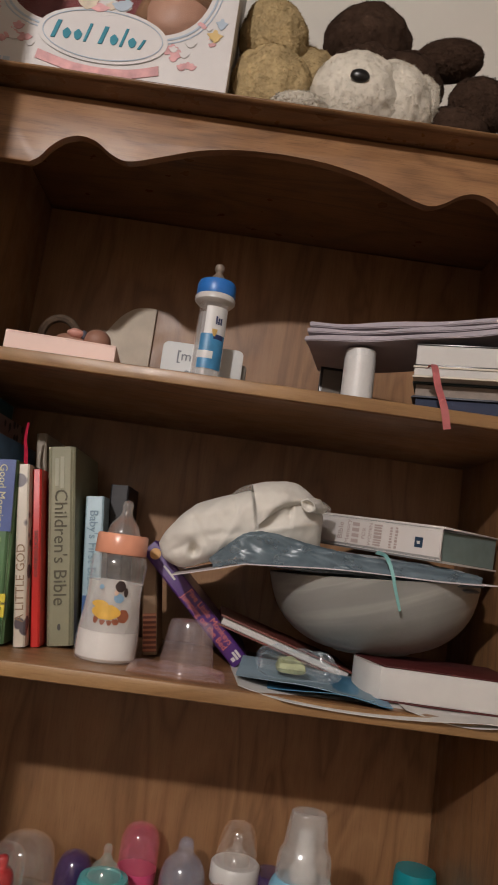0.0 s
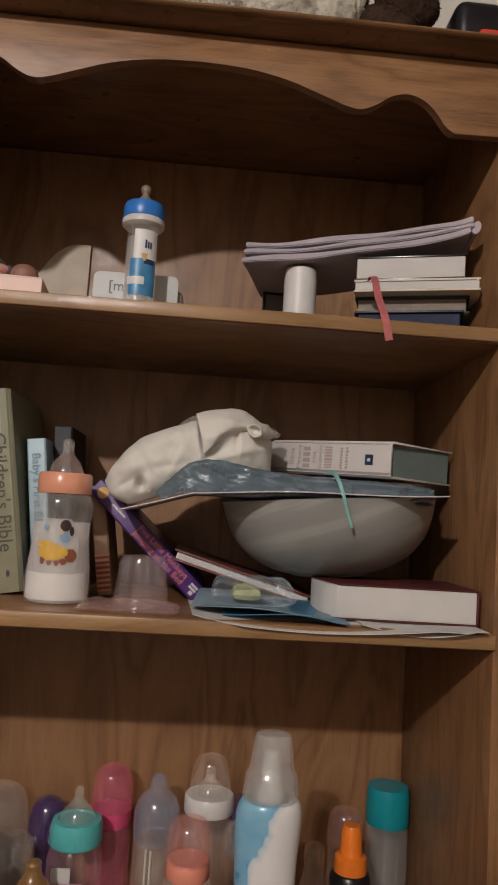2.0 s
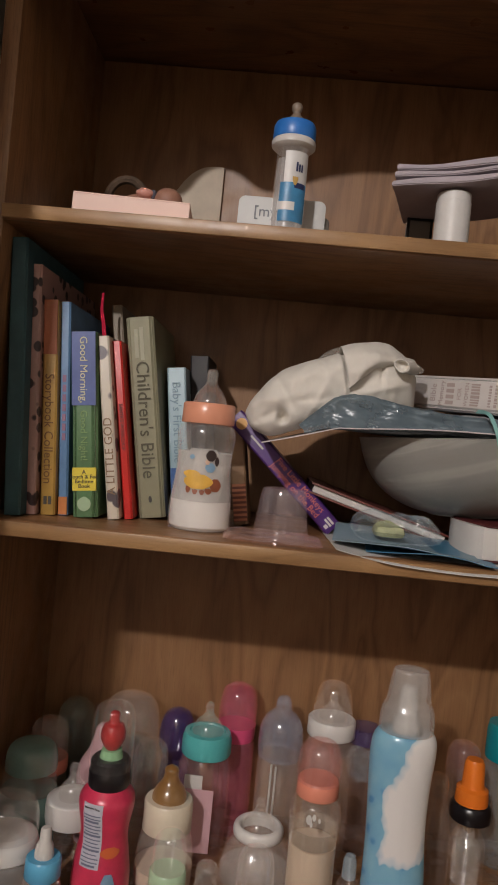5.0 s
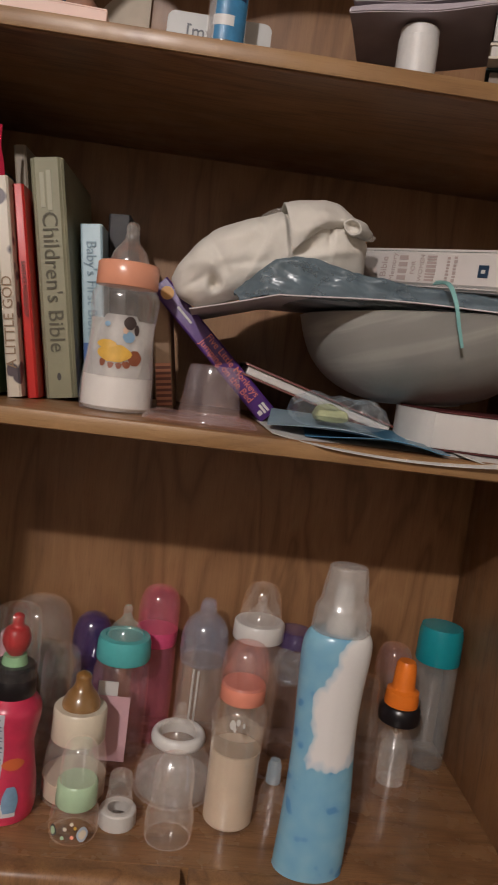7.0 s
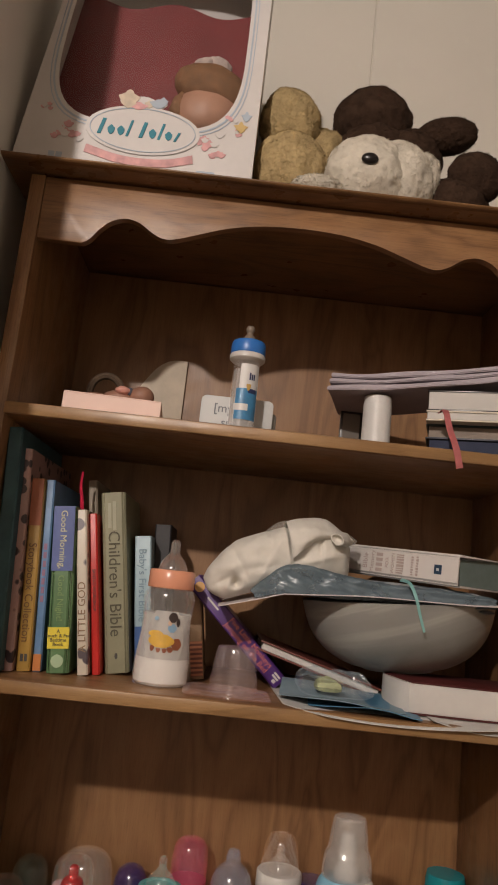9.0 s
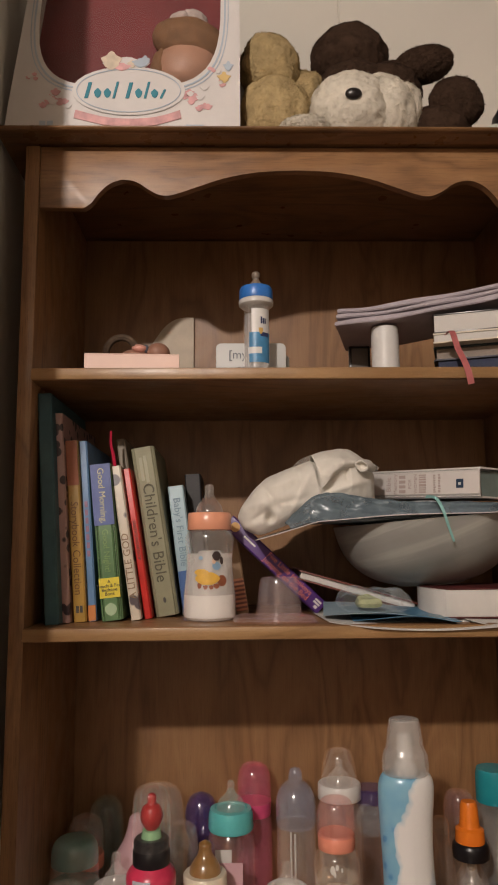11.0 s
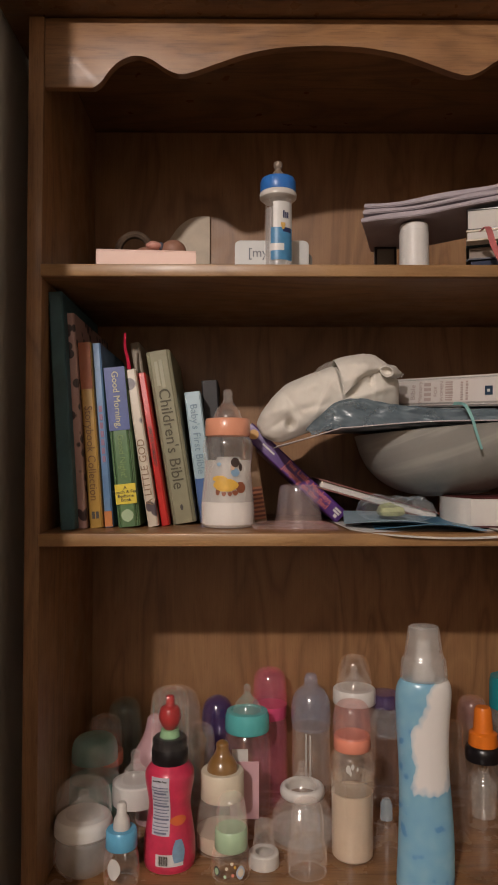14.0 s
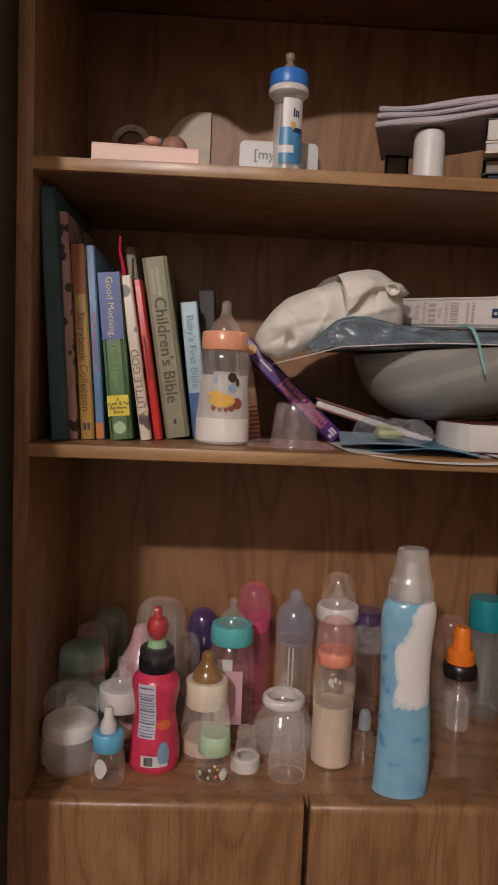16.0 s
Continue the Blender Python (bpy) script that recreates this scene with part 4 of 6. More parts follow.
def heap():
    """The garment's body: a smooth low lobe rising to the heap, with slanting folds and a gap in its hem."""
    top = glide([(-0.083, 0.137), (-0.078, 0.149), (-0.068, 0.163), (-0.049, 0.185), (-0.030, 0.196), (-0.010, 0.204), (0.012, 0.211), (0.030, 0.216), (0.057, 0.227), (0.076, 0.225), (0.099, 0.211), (0.112, 0.196)], 6)
    low = glide([(-0.083, 0.134), (-0.078, 0.124), (-0.073, 0.118), (-0.054, 0.111), (-0.036, 0.115), (-0.013, 0.124), (0.016, 0.132), (0.050, 0.138), (0.112, 0.150)], 6)
    xs = np.linspace(-0.0828, 0.1118, 170)
    hi = np.interp(xs, [p[0] for p in top], [p[1] for p in top])
    lo = np.interp(xs, [p[0] for p in low], [p[1] for p in low])
    bm = bmesh.new()
    rings = []
    n = 110
    for x, z1, z0 in zip(xs, hi, lo):
        u = (x + 0.0828) / 0.1946
        depth = 0.048 * max(0.02, 1 - abs(2 * u - 1) ** 2.6) ** 0.5
        ring = []
        for k in range(n):
            c, q = math.cos(2 * math.pi * k / n), math.sin(2 * math.pi * k / n)
            y = 0.096 - depth * math.copysign(abs(c) ** 0.8, c)
            z = (z0 + z1) / 2 + (z1 - z0) / 2 * math.copysign(abs(q) ** 0.85, q)
            spot = Vector((x, y * 0.5, z))
            out = sum(crease(x, z, f) for f in FOLDS) + 0.0035 * noise.noise(spot * 34) + 0.0011 * noise.noise(spot * 110)
            gap = math.exp(-((x + 0.039) / 0.0055) ** 2 - ((z - 0.134) / 0.0060) ** 2)
            side = min(1.0, depth / 0.02)
            y -= side * max(0, c) ** 0.5 * (out - 0.020 * gap)
            z += 0.35 * side * q * out
            ring.append(bm.verts.new((x, y, SB + z)))
        rings.append(ring)
    for a, b in zip(rings, rings[1:]):
        for k in range(n):
            bm.faces.new((a[k], a[(k + 1) % n], b[(k + 1) % n], b[k]))
    for ring in (rings[0], rings[-1]):
        bm.faces.new(ring)
    return bm


cotton = painted("white_cotton", (0.68, 0.645, 0.58), 0.95, 0.05, 30, 900, 0.25)
sheer = clear("sheer_cotton", (0.52, 0.47, 0.41), 0.5, 0.6)
cl = thing("white_garment", (0.001, 0.020, 0.002), "crumpled white cotton garment heaped beside the bible", "cloth")
part("fabric", heap(), cotton, cl, smooth=180)
up = lambda *pts: [(x, y, SB + z) for x, y, z in pts]
part("collar_fold", folded([
    up((0.020, 0.105, 0.204), (0.048, 0.115, 0.214), (0.078, 0.118, 0.214), (0.108, 0.120, 0.200)),
    up((0.019, 0.074, 0.2205), (0.046, 0.080, 0.229), (0.076, 0.084, 0.229), (0.104, 0.092, 0.213)),
    up((0.021, 0.048, 0.212), (0.046, 0.046, 0.214), (0.071, 0.052, 0.214), (0.096, 0.068, 0.208)),
    up((0.027, 0.037, 0.190), (0.043, 0.035, 0.194), (0.062, 0.043, 0.203), (0.086, 0.061, 0.206)),
    up((0.031, 0.040, 0.172), (0.041, 0.038, 0.182), (0.058, 0.050, 0.197), (0.084, 0.067, 0.204))], seed=3, wrinkle=0.0022), cotton, cl, smooth=180)
part("sheer_edge", folded([up((-0.006, 0.110, 0.206), (0.012, 0.110, 0.222), (0.034, 0.110, 0.226), (0.050, 0.112, 0.224)), up((-0.004, 0.100, 0.198), (0.012, 0.100, 0.210), (0.032, 0.100, 0.214), (0.050, 0.102, 0.216))], seed=5, wrinkle=0.002), sheer, cl, "thin see-through hem", smooth=180)
part("sheer_edge", folded([up((0.088, 0.112, 0.218), (0.104, 0.112, 0.217), (0.116, 0.112, 0.213), (0.124, 0.112, 0.207)), up((0.088, 0.104, 0.204), (0.102, 0.104, 0.204), (0.112, 0.104, 0.202), (0.120, 0.104, 0.203))], seed=6, wrinkle=0.002), sheer, cl, smooth=180)
blue_film = clear("blue_crinkled_film", (0.25, 0.33, 0.38), 0.58, 0.62, 0.014)
part("film", folded([
    up((-0.014, 0.110, 0.126), (0.026, 0.110, 0.156), (0.090, 0.120, 0.154), (0.155, 0.120, 0.152), (0.220, 0.115, 0.150), (0.285, 0.115, 0.150)),
    up((-0.020, 0.052, 0.128), (0.025, 0.037, 0.165), (0.090, 0.037, 0.160), (0.150, 0.036, 0.154), (0.220, 0.034, 0.153), (0.290, 0.040, 0.150)),
    up((-0.016, 0.042, 0.124), (0.022, 0.028, 0.150), (0.090, 0.028, 0.147), (0.150, 0.027, 0.143), (0.220, 0.026, 0.143), (0.292, 0.034, 0.143)),
    up((-0.014, 0.040, 0.119), (0.018, 0.026, 0.128), (0.090, 0.026, 0.131), (0.150, 0.025, 0.132), (0.220, 0.024, 0.134), (0.292, 0.030, 0.138))], 16, 14, seed=14, wrinkle=0.0040, thick=0.0006, crinkle=0.0040), blue_film, pk, "blue-tinted crinkled plastic film", smooth=180)
cuff = lathe(glide([(0.0, 0.009), (0.0055, 0.008), (0.0078, 0.001), (0.0095, 0.000), (0.0108, 0.005), (0.0112, 0.026), (0.0080, 0.040)], 3), 40, 0.72)
for v in cuff.verts:
    v.co *= 1 + 0.30 * noise.noise(v.co * 75) + 0.12 * noise.noise(v.co * 190)
bmesh.ops.transform(cuff, matrix=at(0.086, 0.048, SB + 0.2030) @ Euler((radians(-86), radians(28), radians(-26))).to_matrix().to_4x4(), verts=cuff.verts[:])
part("cuff", cuff, cotton, cl, smooth=180)

# papers and film at the shelf's edge
sheet_blue = painted("blue_paper", (0.22, 0.31, 0.37), 0.5, 0.2, 15)
for i, (x0, x1, y0, y1, z, mat, name, lab) in enumerate((
        (0.022, 0.300, -0.014, 0.19, 0.0005, paper, "loose_sheet", "white paper sheet drooping over shelf edge"),
        (0.205, 0.334, -0.008, 0.17, 0.0016, paper, "loose_sheet", "white folded paper under the thick book"),
        (0.070, 0.200, -0.004, 0.120, 0.0016, painted("deep_blue_paper", (0.06, 0.19, 0.31), 0.4, 0.25, 20), "blue_folder", "bright blue folded paper under pale blue one"),
        (0.038, 0.186, 0.004, 0.128, 0.0050, sheet_blue, "blue_folder", "pale blue folded paper lying on shelf"))):
    e = thing(name, (0, 0, SB), lab, "paper", "papers in the pile")

    def wave(u, v, i=i):
        front = max(0.0, 0.30 - v) / 0.30
        return (0.010 * (1 - v) * math.sin(2 + i), 0.006 * math.sin(4 * u + i) + ((0.030, 0.0, 0.020, 0.045)[i] * (1 - v) * (max(0.0, (0.20, 1, 0.4, 0.34)[i] - u) / (0.20, 1, 0.4, 0.34)[i]) ** 1.6), (-0.009 if i < 2 else 0.006) * front ** 2 * math.sin(math.pi * min(1, u * 1.1)) + (0.0015 * math.sin(6 * u + 2 * i) + 0.0018 + 0.011 * v * (1 - 0.75 * u) if i > 1 else 0.0012))
    part("sheet", sheet(x0, x1, y0, y1, z, wave, 30, 16), mat, e)
green_mat = painted("pale_green_candy", (0.40, 0.42, 0.22), 0.45, 0.35, 90)
thin_film = clear("thin_packet_film", (0.72, 0.80, 0.84), 0.10, 0.06)
gp = thing("film_packet", (0, 0, 0), "small clear film packet with green contents", "packet")
part("contents", lump("contents", 0.074, 0.104, 0.036, 0.064, SB + 0.016, SB + 0.028, green_mat, 11, 0.005, 18, 12), green_mat, gp, "pale green contents")
part("film", lump("film", 0.050, 0.140, 0.018, 0.095, SB + 0.011, SB + 0.033, thin_film, 13, 0.012, 44, 28), thin_film, gp, "clear crinkled film")


# ---- the upper shelf ----
SA = SHELF_A
pink_card = painted("pale_pink_card_box", (0.82, 0.60, 0.52), 0.6, 0.05, 14)
pb = thing("flat_box", (-0.289, 0.042, SA), "pale pink flat cardboard box lying on upper shelf", "box", turn=(0, 0, 4))
part("body", box(0, 0.128, 0, 0.085, 0, 0.0295, 0.0008), pink_card, pb, smooth=0)
part("flap", box(0.0004, 0.1276, 0.0004, 0.0846, 0.0296, 0.0312, 0.0004), pink_card, pb, smooth=0)
fig = bmesh.new()
blob(fig, (-0.196, 0.105, SA + 0.047), (0.017, 0.016, 0.0155), 0, 3, 0.03)
blob(fig, (-0.228, 0.108, SA + 0.043), (0.022, 0.014, 0.011), 0, 3, 0.06)
blob(fig, (-0.262, 0.110, SA + 0.040), (0.022, 0.009, 0.008), 0, 3, 0.08)
blob(fig, (-0.222, 0.098, SA + 0.052), (0.011, 0.009, 0.006), 1, 3, 0.15)
blob(fig, (-0.2125, 0.100, SA + 0.052), (0.004, 0.006, 0.006), 2, 3, 0.1)
fme = finish(fig, "figurine")
for m_ in (painted("brown_vinyl", (0.30, 0.15, 0.10), 0.55, 0.15, 40), painted("pink_satin", (0.62, 0.30, 0.24), 0.35), painted("slate_cloth", (0.10, 0.10, 0.13), 0.8)):
    fme.materials.append(m_)
tagged(new("figurine", fme), "small brown vinyl figurine lying on the flat box", "figurine")
bk = thing("woven_ring", (-0.256, 0.150, SA), "small brown woven ring standing behind flat box", "ring")
part("ring", tube([(0.0235 * math.cos(a), 0, 0.058 + 0.026 * math.sin(a)) for a in (2 * math.pi * i / 26 for i in range(27))], 0.0055, 8), painted("dark_wicker", (0.085, 0.052, 0.03), 0.8, 0.4, 120, 300, 0.8), bk)
part("foot", lathe([(0.0, 0.0), (0.022, 0.0), (0.018, 0.012), (0.010, 0.030), (0.0, 0.033)], 20), painted("dark_wicker_foot", (0.11, 0.07, 0.04), 0.8, 0.4, 120), bk)
wb = thing("tan_board", (0, 0, SA), "pale tan board at the back panel, cut along the apron's shadow", "board")
# curved top follows the apron's shadow edge; the board's shaded corner is left off
part("board", extruded([(-0.240, 0.0), (-0.1555, 0.0)] + glide([(-0.1555, 0.1645), (-0.170, 0.1650), (-0.188, 0.161), (-0.206, 0.148), (-0.222, 0.126), (-0.240, 0.096)], 4), "y", 0.3035, 0.3090, 0.0010), painted("pale_tan_board", (0.56, 0.48, 0.38), 0.7, 0.12, 40, 200, 0.2), wb)

blue_cap = painted("blue_plastic", (0.03, 0.16, 0.50), 0.35, 0.06, 30, relief=0)
blue_label = painted("blue_label_print", (0.05, 0.22, 0.42), 0.4, 0.25, 60, relief=0)
label_white = painted("white_label", (0.64, 0.63, 0.61), 0.45, 0.05, 40, relief=0)


def bottle(name, x, y, z, label, pieces, group="baby bottles on the counter", turn=0.0, category="bottle"):
    """A turned bottle. pieces: (part, profile, material, smooth line, label)."""
    e = thing(name, (x, y, z), label, category, group, (0, 0, turn))
    for piece in pieces:
        pname, prof, mat, soft = piece[:4]
        part(pname, lathe(glide(prof, 4) if soft else prof), mat, e, piece[4] if len(piece) > 4 else "", 40)
    return e


def nipple(r, h, tip=0.006, z=0.0):
    """The line of a teat: wide foot, concave shoulder, round tip."""
    return [(r, z), (r * 0.97, z + h * 0.10), (r * 0.78, z + h * 0.32), (r * 0.42, z + h * 0.52), (tip * 1.05, z + h * 0.68), (tip * 1.1, z + h * 0.86), (tip * 0.75, z + h * 0.97), (0.0, z + h)]


def collar(r, z0, z1, top=0.0):
    return [(0.0, z0), (r, z0), (r + 0.0006, z0 + 0.001), (r + 0.0002, z1 - 0.002), (r - 0.0015, z1), (top, z1)]


def dome(r, z0, z1, blunt=0.55):
    h = z1 - z0
    return [(r, z0), (r * 1.0, z0 + h * 0.25), (r * 0.97, z0 + h * 0.55), (r * 0.86, z0 + h * 0.80), (r * blunt, z0 + h * 0.95), (0.0, z1)]


bb = bottle("sample_bottle", -0.055, 0.060, SA, "small formula bottle with blue cap and teat", [
    ("body", [(0.0, 0.0), (0.0165, 0.0), (0.0178, 0.002), (0.0182, 0.006), (0.0178, 0.085), (0.0172, 0.096), (0.0215, 0.102)], cloudy_plastic, False),
    ("contents", [(0.0, 0.001), (0.0162, 0.001), (0.0168, 0.05), (0.0162, 0.088), (0.0, 0.088)], clear("thin_milk", (0.80, 0.80, 0.80), 0.45, 0.3), False),
    ("flange", [(0.0, 0.098), (0.0195, 0.099), (0.0240, 0.103), (0.0243, 0.108), (0.0230, 0.110), (0.0, 0.110)], white_plastic, False),
    ("cap", [(0.0, 0.110), (0.0232, 0.110), (0.0236, 0.111), (0.0232, 0.124), (0.0215, 0.128), (0.006, 0.129)], blue_cap, False, "bright blue screw cap"),
    ("teat", nipple(0.0095, 0.0245, 0.0052, 0.128), painted("amber_rubber_teat", (0.22, 0.17, 0.13), 0.4, 0.1, relief=0), True)], "bottles on the upper shelf")
part("label", on_round(0.0165, 0.018, 0.060, 0.0180, 0.0180, 0.30), blue_label, onto(bb), "blue printed label")
part("label", on_round(0.0150, 0.060, 0.094, 0.0180, 0.0176, 0.42), label_white, onto(bb), "white printed label")
part("label_panel", on_round(0.010, 0.030, 0.039, 0.0182, 0.0182, -0.15), label_white, onto(bb))
navy_print = painted("navy_print", (0.02, 0.03, 0.10), 0.5, relief=0)
for k_ in range(3):
    part("label_mark", on_round(0.0011, 0.072, 0.080 + 0.002 * (k_ == 0), 0.0182, 0.0182, 0.35 + 0.16 * k_), navy_print, onto(bb))
part("label_mark", on_round(0.0065, 0.054, 0.060, 0.0183, 0.0183, 0.62), navy_print, onto(bb))
part("label_mark", on_round(0.0032, 0.057, 0.066, 0.0184, 0.0184, 0.30, 8, 0.0007, lambda v: 0.35 + 0.65 * min(1, v * 1.6)), painted("gold_print", (0.55, 0.35, 0.10), 0.5, relief=0), onto(bb))

gd = thing("printed_card", (-0.112, 0.092, SA), "small rounded white card with grey print", "card")


def rounded(x0, x1, z0, z1, r, n=6):
    out = []
    for cx, cz, a0 in ((x1 - r, z0 + r, -90), (x1 - r, z1 - r, 0), (x0 + r, z1 - r, 90), (x0 + r, z0 + r, 180)):
        out += [(cx + r * math.cos(radians(a0 + 90 * i / n)), cz + r * math.sin(radians(a0 + 90 * i / n))) for i in range(n + 1)]
    return out


part("card", extruded(rounded(0.0, 0.100, 0.0, 0.058, 0.007), "y", 0.0, 0.003, 0.0006), painted("grey_white_card", (0.52, 0.53, 0.52), 0.5), gd)
slate = painted("slate_print", (0.16, 0.17, 0.19), 0.6, relief=0)
for word, wx, wz in (("[my", 0.031, 0.041), ("sp", 0.0375, 0.021)):
    lettering("print", word, 0.0175, slate, gd, at(wx, -0.0004, wz) @ FRONT)

gb = thing("small_tin", (-0.046, 0.100, SA), "small grey rounded tin behind the bottle", "tin")
part("tin", box(0, 0.040, 0, 0.05, 0, 0.044, 0.006, 3), painted("grey_tin", (0.24, 0.23, 0.21), 0.4), gb)

rl = thing("paper_roll", (0.138, 0.122, SA), "white cylinder roll standing under folded papers", "roll")
part("roll", lathe([(0.0, 0.0), (0.0225, 0.0), (0.0228, 0.0025), (0.0208, 0.008), (0.0203, 0.040), (0.0203, 0.078), (0.0196, 0.0785), (0.0196, 0.0875), (0.0185, 0.089), (0.0, 0.089)], 40), label_white, rl)
part("flange", box(-0.040, -0.012, -0.03, 0.004, 0.0, 0.0045, 0.002), white_plastic, rl)
pf = thing("picture_stand", (0.098, 0.205, SA), "small dark framed picture at back of shelf", "frame")
part("frame", box(0, 0.034, 0, 0.008, 0, 0.086, 0.0015), black_plastic, pf)
part("picture", box(0.004, 0.030, -0.0008, 0.002, 0.005, 0.081), painted("grey_picture", (0.13, 0.11, 0.09), 0.6), pf, smooth=0)
lilac = painted("lilac_grey_cloth", (0.40, 0.355, 0.39), 0.85, 0.12, 25, 700, 0.2)
fc = thing("folded_cloth", (0, 0, SA), "lilac grey folded cloth lying across roll and books", "cloth")
rng = random.Random(12)
path_lo = [(0.062, 0.0895), (0.12, 0.0905), (0.18, 0.0952), (0.25, 0.1035), (0.300, 0.111), (0.324, 0.1165)]
for i in range(3):
    pts = []
    for x, z in path_lo:
        u = (x - 0.062) / 0.262
        pts.append((x + (0.002 * i if u < 0.1 else -0.004 * abs(i - 1.5)), z + i * (0.0092 * (1 - u) + 0.0056 * u) + rng.uniform(-0.0012, 0.0012)))
    line = glide(pts, 6)
    th = 0.0068 - 0.0014 * (i % 2)
    bm = bmesh.new()
    ny = 10
    rows = []
    for side in (0, 1):
        rows.append([[bm.verts.new((x + 0.035 * v, 0.112 + 0.12 * v - 0.084 * (x - 0.06) / 0.26 + 0.003 * math.sin(9 * x * 6 + i), z + side * th * (1 - 0.35 * math.sin(40 * x + 2 * i) * 0.5) + 0.002 * math.sin(5 * v + i) - 0.004 * v))
                      for v in (j / ny for j in range(ny + 1))] for x, z in line])
    lo, hi = rows
    for g in rows:
        for p in range(len(line) - 1):
            for j in range(ny):
                bm.faces.new((g[p][j], g[p + 1][j], g[p + 1][j + 1], g[p][j + 1]))
    for p in range(len(line) - 1):
        for j in (0, ny):
            bm.faces.new((lo[p][j], lo[p + 1][j], hi[p + 1][j], hi[p][j]))
    for p in (0, len(line) - 1):
        for j in range(ny):
            bm.faces.new((lo[p][j], lo[p][j + 1], hi[p][j + 1], hi[p][j]))
    bmesh.ops.recalc_face_normals(bm, faces=bm.faces)
    bmesh.ops.bevel(bm, geom=[e for e in bm.edges if e.calc_face_angle(0) > 1.0], offset=0.0012, segments=2, affect="EDGES")
    part("fold", bm, lilac, fc, smooth=60)
part("fold_edge", tube([(0.326 + 0.0015 * k, 0.030 + 0.012 * k, 0.1245 - 0.0004 * k) for k in range(10)], 0.0082, 12, 0.62), lilac, fc)

navy = painted("navy_cover", (0.012, 0.017, 0.035), 0.5, 0.3, 30)
dark_teal = painted("dark_teal_cover", (0.010, 0.035, 0.04), 0.5, 0.3, 30)
# page edges of the lower two coloured dark, with the upper books' shade included
book("navy_book", 0.318, 0.040, SA, 0.030, 0.125, 0.15, 0, navy, "navy hardback book lying at bottom of stack", True, painted("shaded_navy_page_edge", (0.02, 0.028, 0.06), 0.8), lying=(0, -90, -18), group="books in the upper stack")
book("dark_teal_notebook", 0.329, 0.052, SA + 0.0305, 0.021, 0.134, 0.14, 0, dark_teal, "dark teal notebook lying in the stack", True, painted("shaded_taupe_page_edge", (0.26, 0.215, 0.18), 0.85, 0.15, 60), lying=(0, -90, -18), group="books in the upper stack")
book("cream_paged_book", 0.333, 0.030, SA + 0.0520, 0.0145, 0.144, 0.15, 0, cream_paper, "cream-paged book with thin cover in the stack", True, paper, lying=(0, -90, -18), group="books in the upper stack", inset=0.0015)
book("white_paged_book", 0.318, 0.036, SA + 0.0670, 0.0275, 0.127, 0.15, 0, black_plastic, "white-paged book with thin black cover atop the stack", True, paper, lying=(0, -90, -18), group="books in the upper stack", inset=0.0015, board=0.0012)
rb = thing("bookmark_ribbon", (0.212, 0.05, SA + 0.055), "dusty red ribbon bookmark hanging over shelf edge", "ribbon")
part("ribbon", flat_ribbon(glide([(-0.004, 0.000, 0.004), (-0.003, -0.022, 0.000), (0.000, -0.034, -0.026), (0.004, -0.053, -0.055), (0.009, -0.054, -0.079)], 6), 0.0078, 0.0007, 1.1), painted("dusty_red_ribbon", (0.40, 0.11, 0.11), 0.5, 0.15, 80), rb)

# ---- bottle and cup on the middle shelf ----
peach = painted("peach_plastic", (0.72, 0.32, 0.20), 0.27, 0.06, 30, 300, 0.03)
sb = bottle("baby_bottle", -0.121, 0.076, SB, "clear baby bottle with peach collar, partly full of milk", [
    ("body", [(0.0, 0.0), (0.031, 0.0), (0.0345, 0.003), (0.0355, 0.010), (0.0352, 0.030), (0.0325, 0.055), (0.0310, 0.075), (0.0320, 0.095), (0.0330, 0.108), (0.0300, 0.117), (0.0262, 0.120), (0.0262, 0.128)], cloudy_plastic, True),
    ("milk", [(0.0, 0.0015), (0.030, 0.0015), (0.0337, 0.005), (0.0342, 0.026), (0.0335, 0.0345), (0.0, 0.0345)], milk_mat, False, "white milk at the bottom"),
    ("milk_film", [(0.0338, 0.034), (0.0312, 0.058), (0.0300, 0.076), (0.0305, 0.088)], clear("milk_film", (0.88, 0.86, 0.82), 0.62, 0.4), True),
    ("collar", collar(0.0292, 0.1195, 0.1425), peach, False, "peach screw collar"),
    ("teat", nipple(0.0190, 0.040, 0.0058, 0.142), silicone, True)], "bottles on the middle shelf")
gold_p, brown_p, blue_p = (painted(n, c, 0.45, 0.15, 90, relief=0) for n, c in (("gold_decal", (0.68, 0.40, 0.06)), ("russet_decal", (0.24, 0.07, 0.03)), ("blue_decal", (0.20, 0.34, 0.48))))
dark_decal = painted("dark_decal", (0.035, 0.020, 0.018), 0.45, relief=0)
cream_decal = painted("cream_decal", (0.62, 0.42, 0.30), 0.45, relief=0)
white_decal = clear("white_decal", (0.84, 0.82, 0.79), 0.55, 0.35)
part("decal", on_round(0.026, 0.034, 0.092, 0.0348, 0.0322, 0.05, 14, 0.0007, lambda v: 0.55 + 0.45 * math.sin(math.pi * min(1, v * 0.8 + 0.2))), white_decal, onto(sb), "white printed patch")
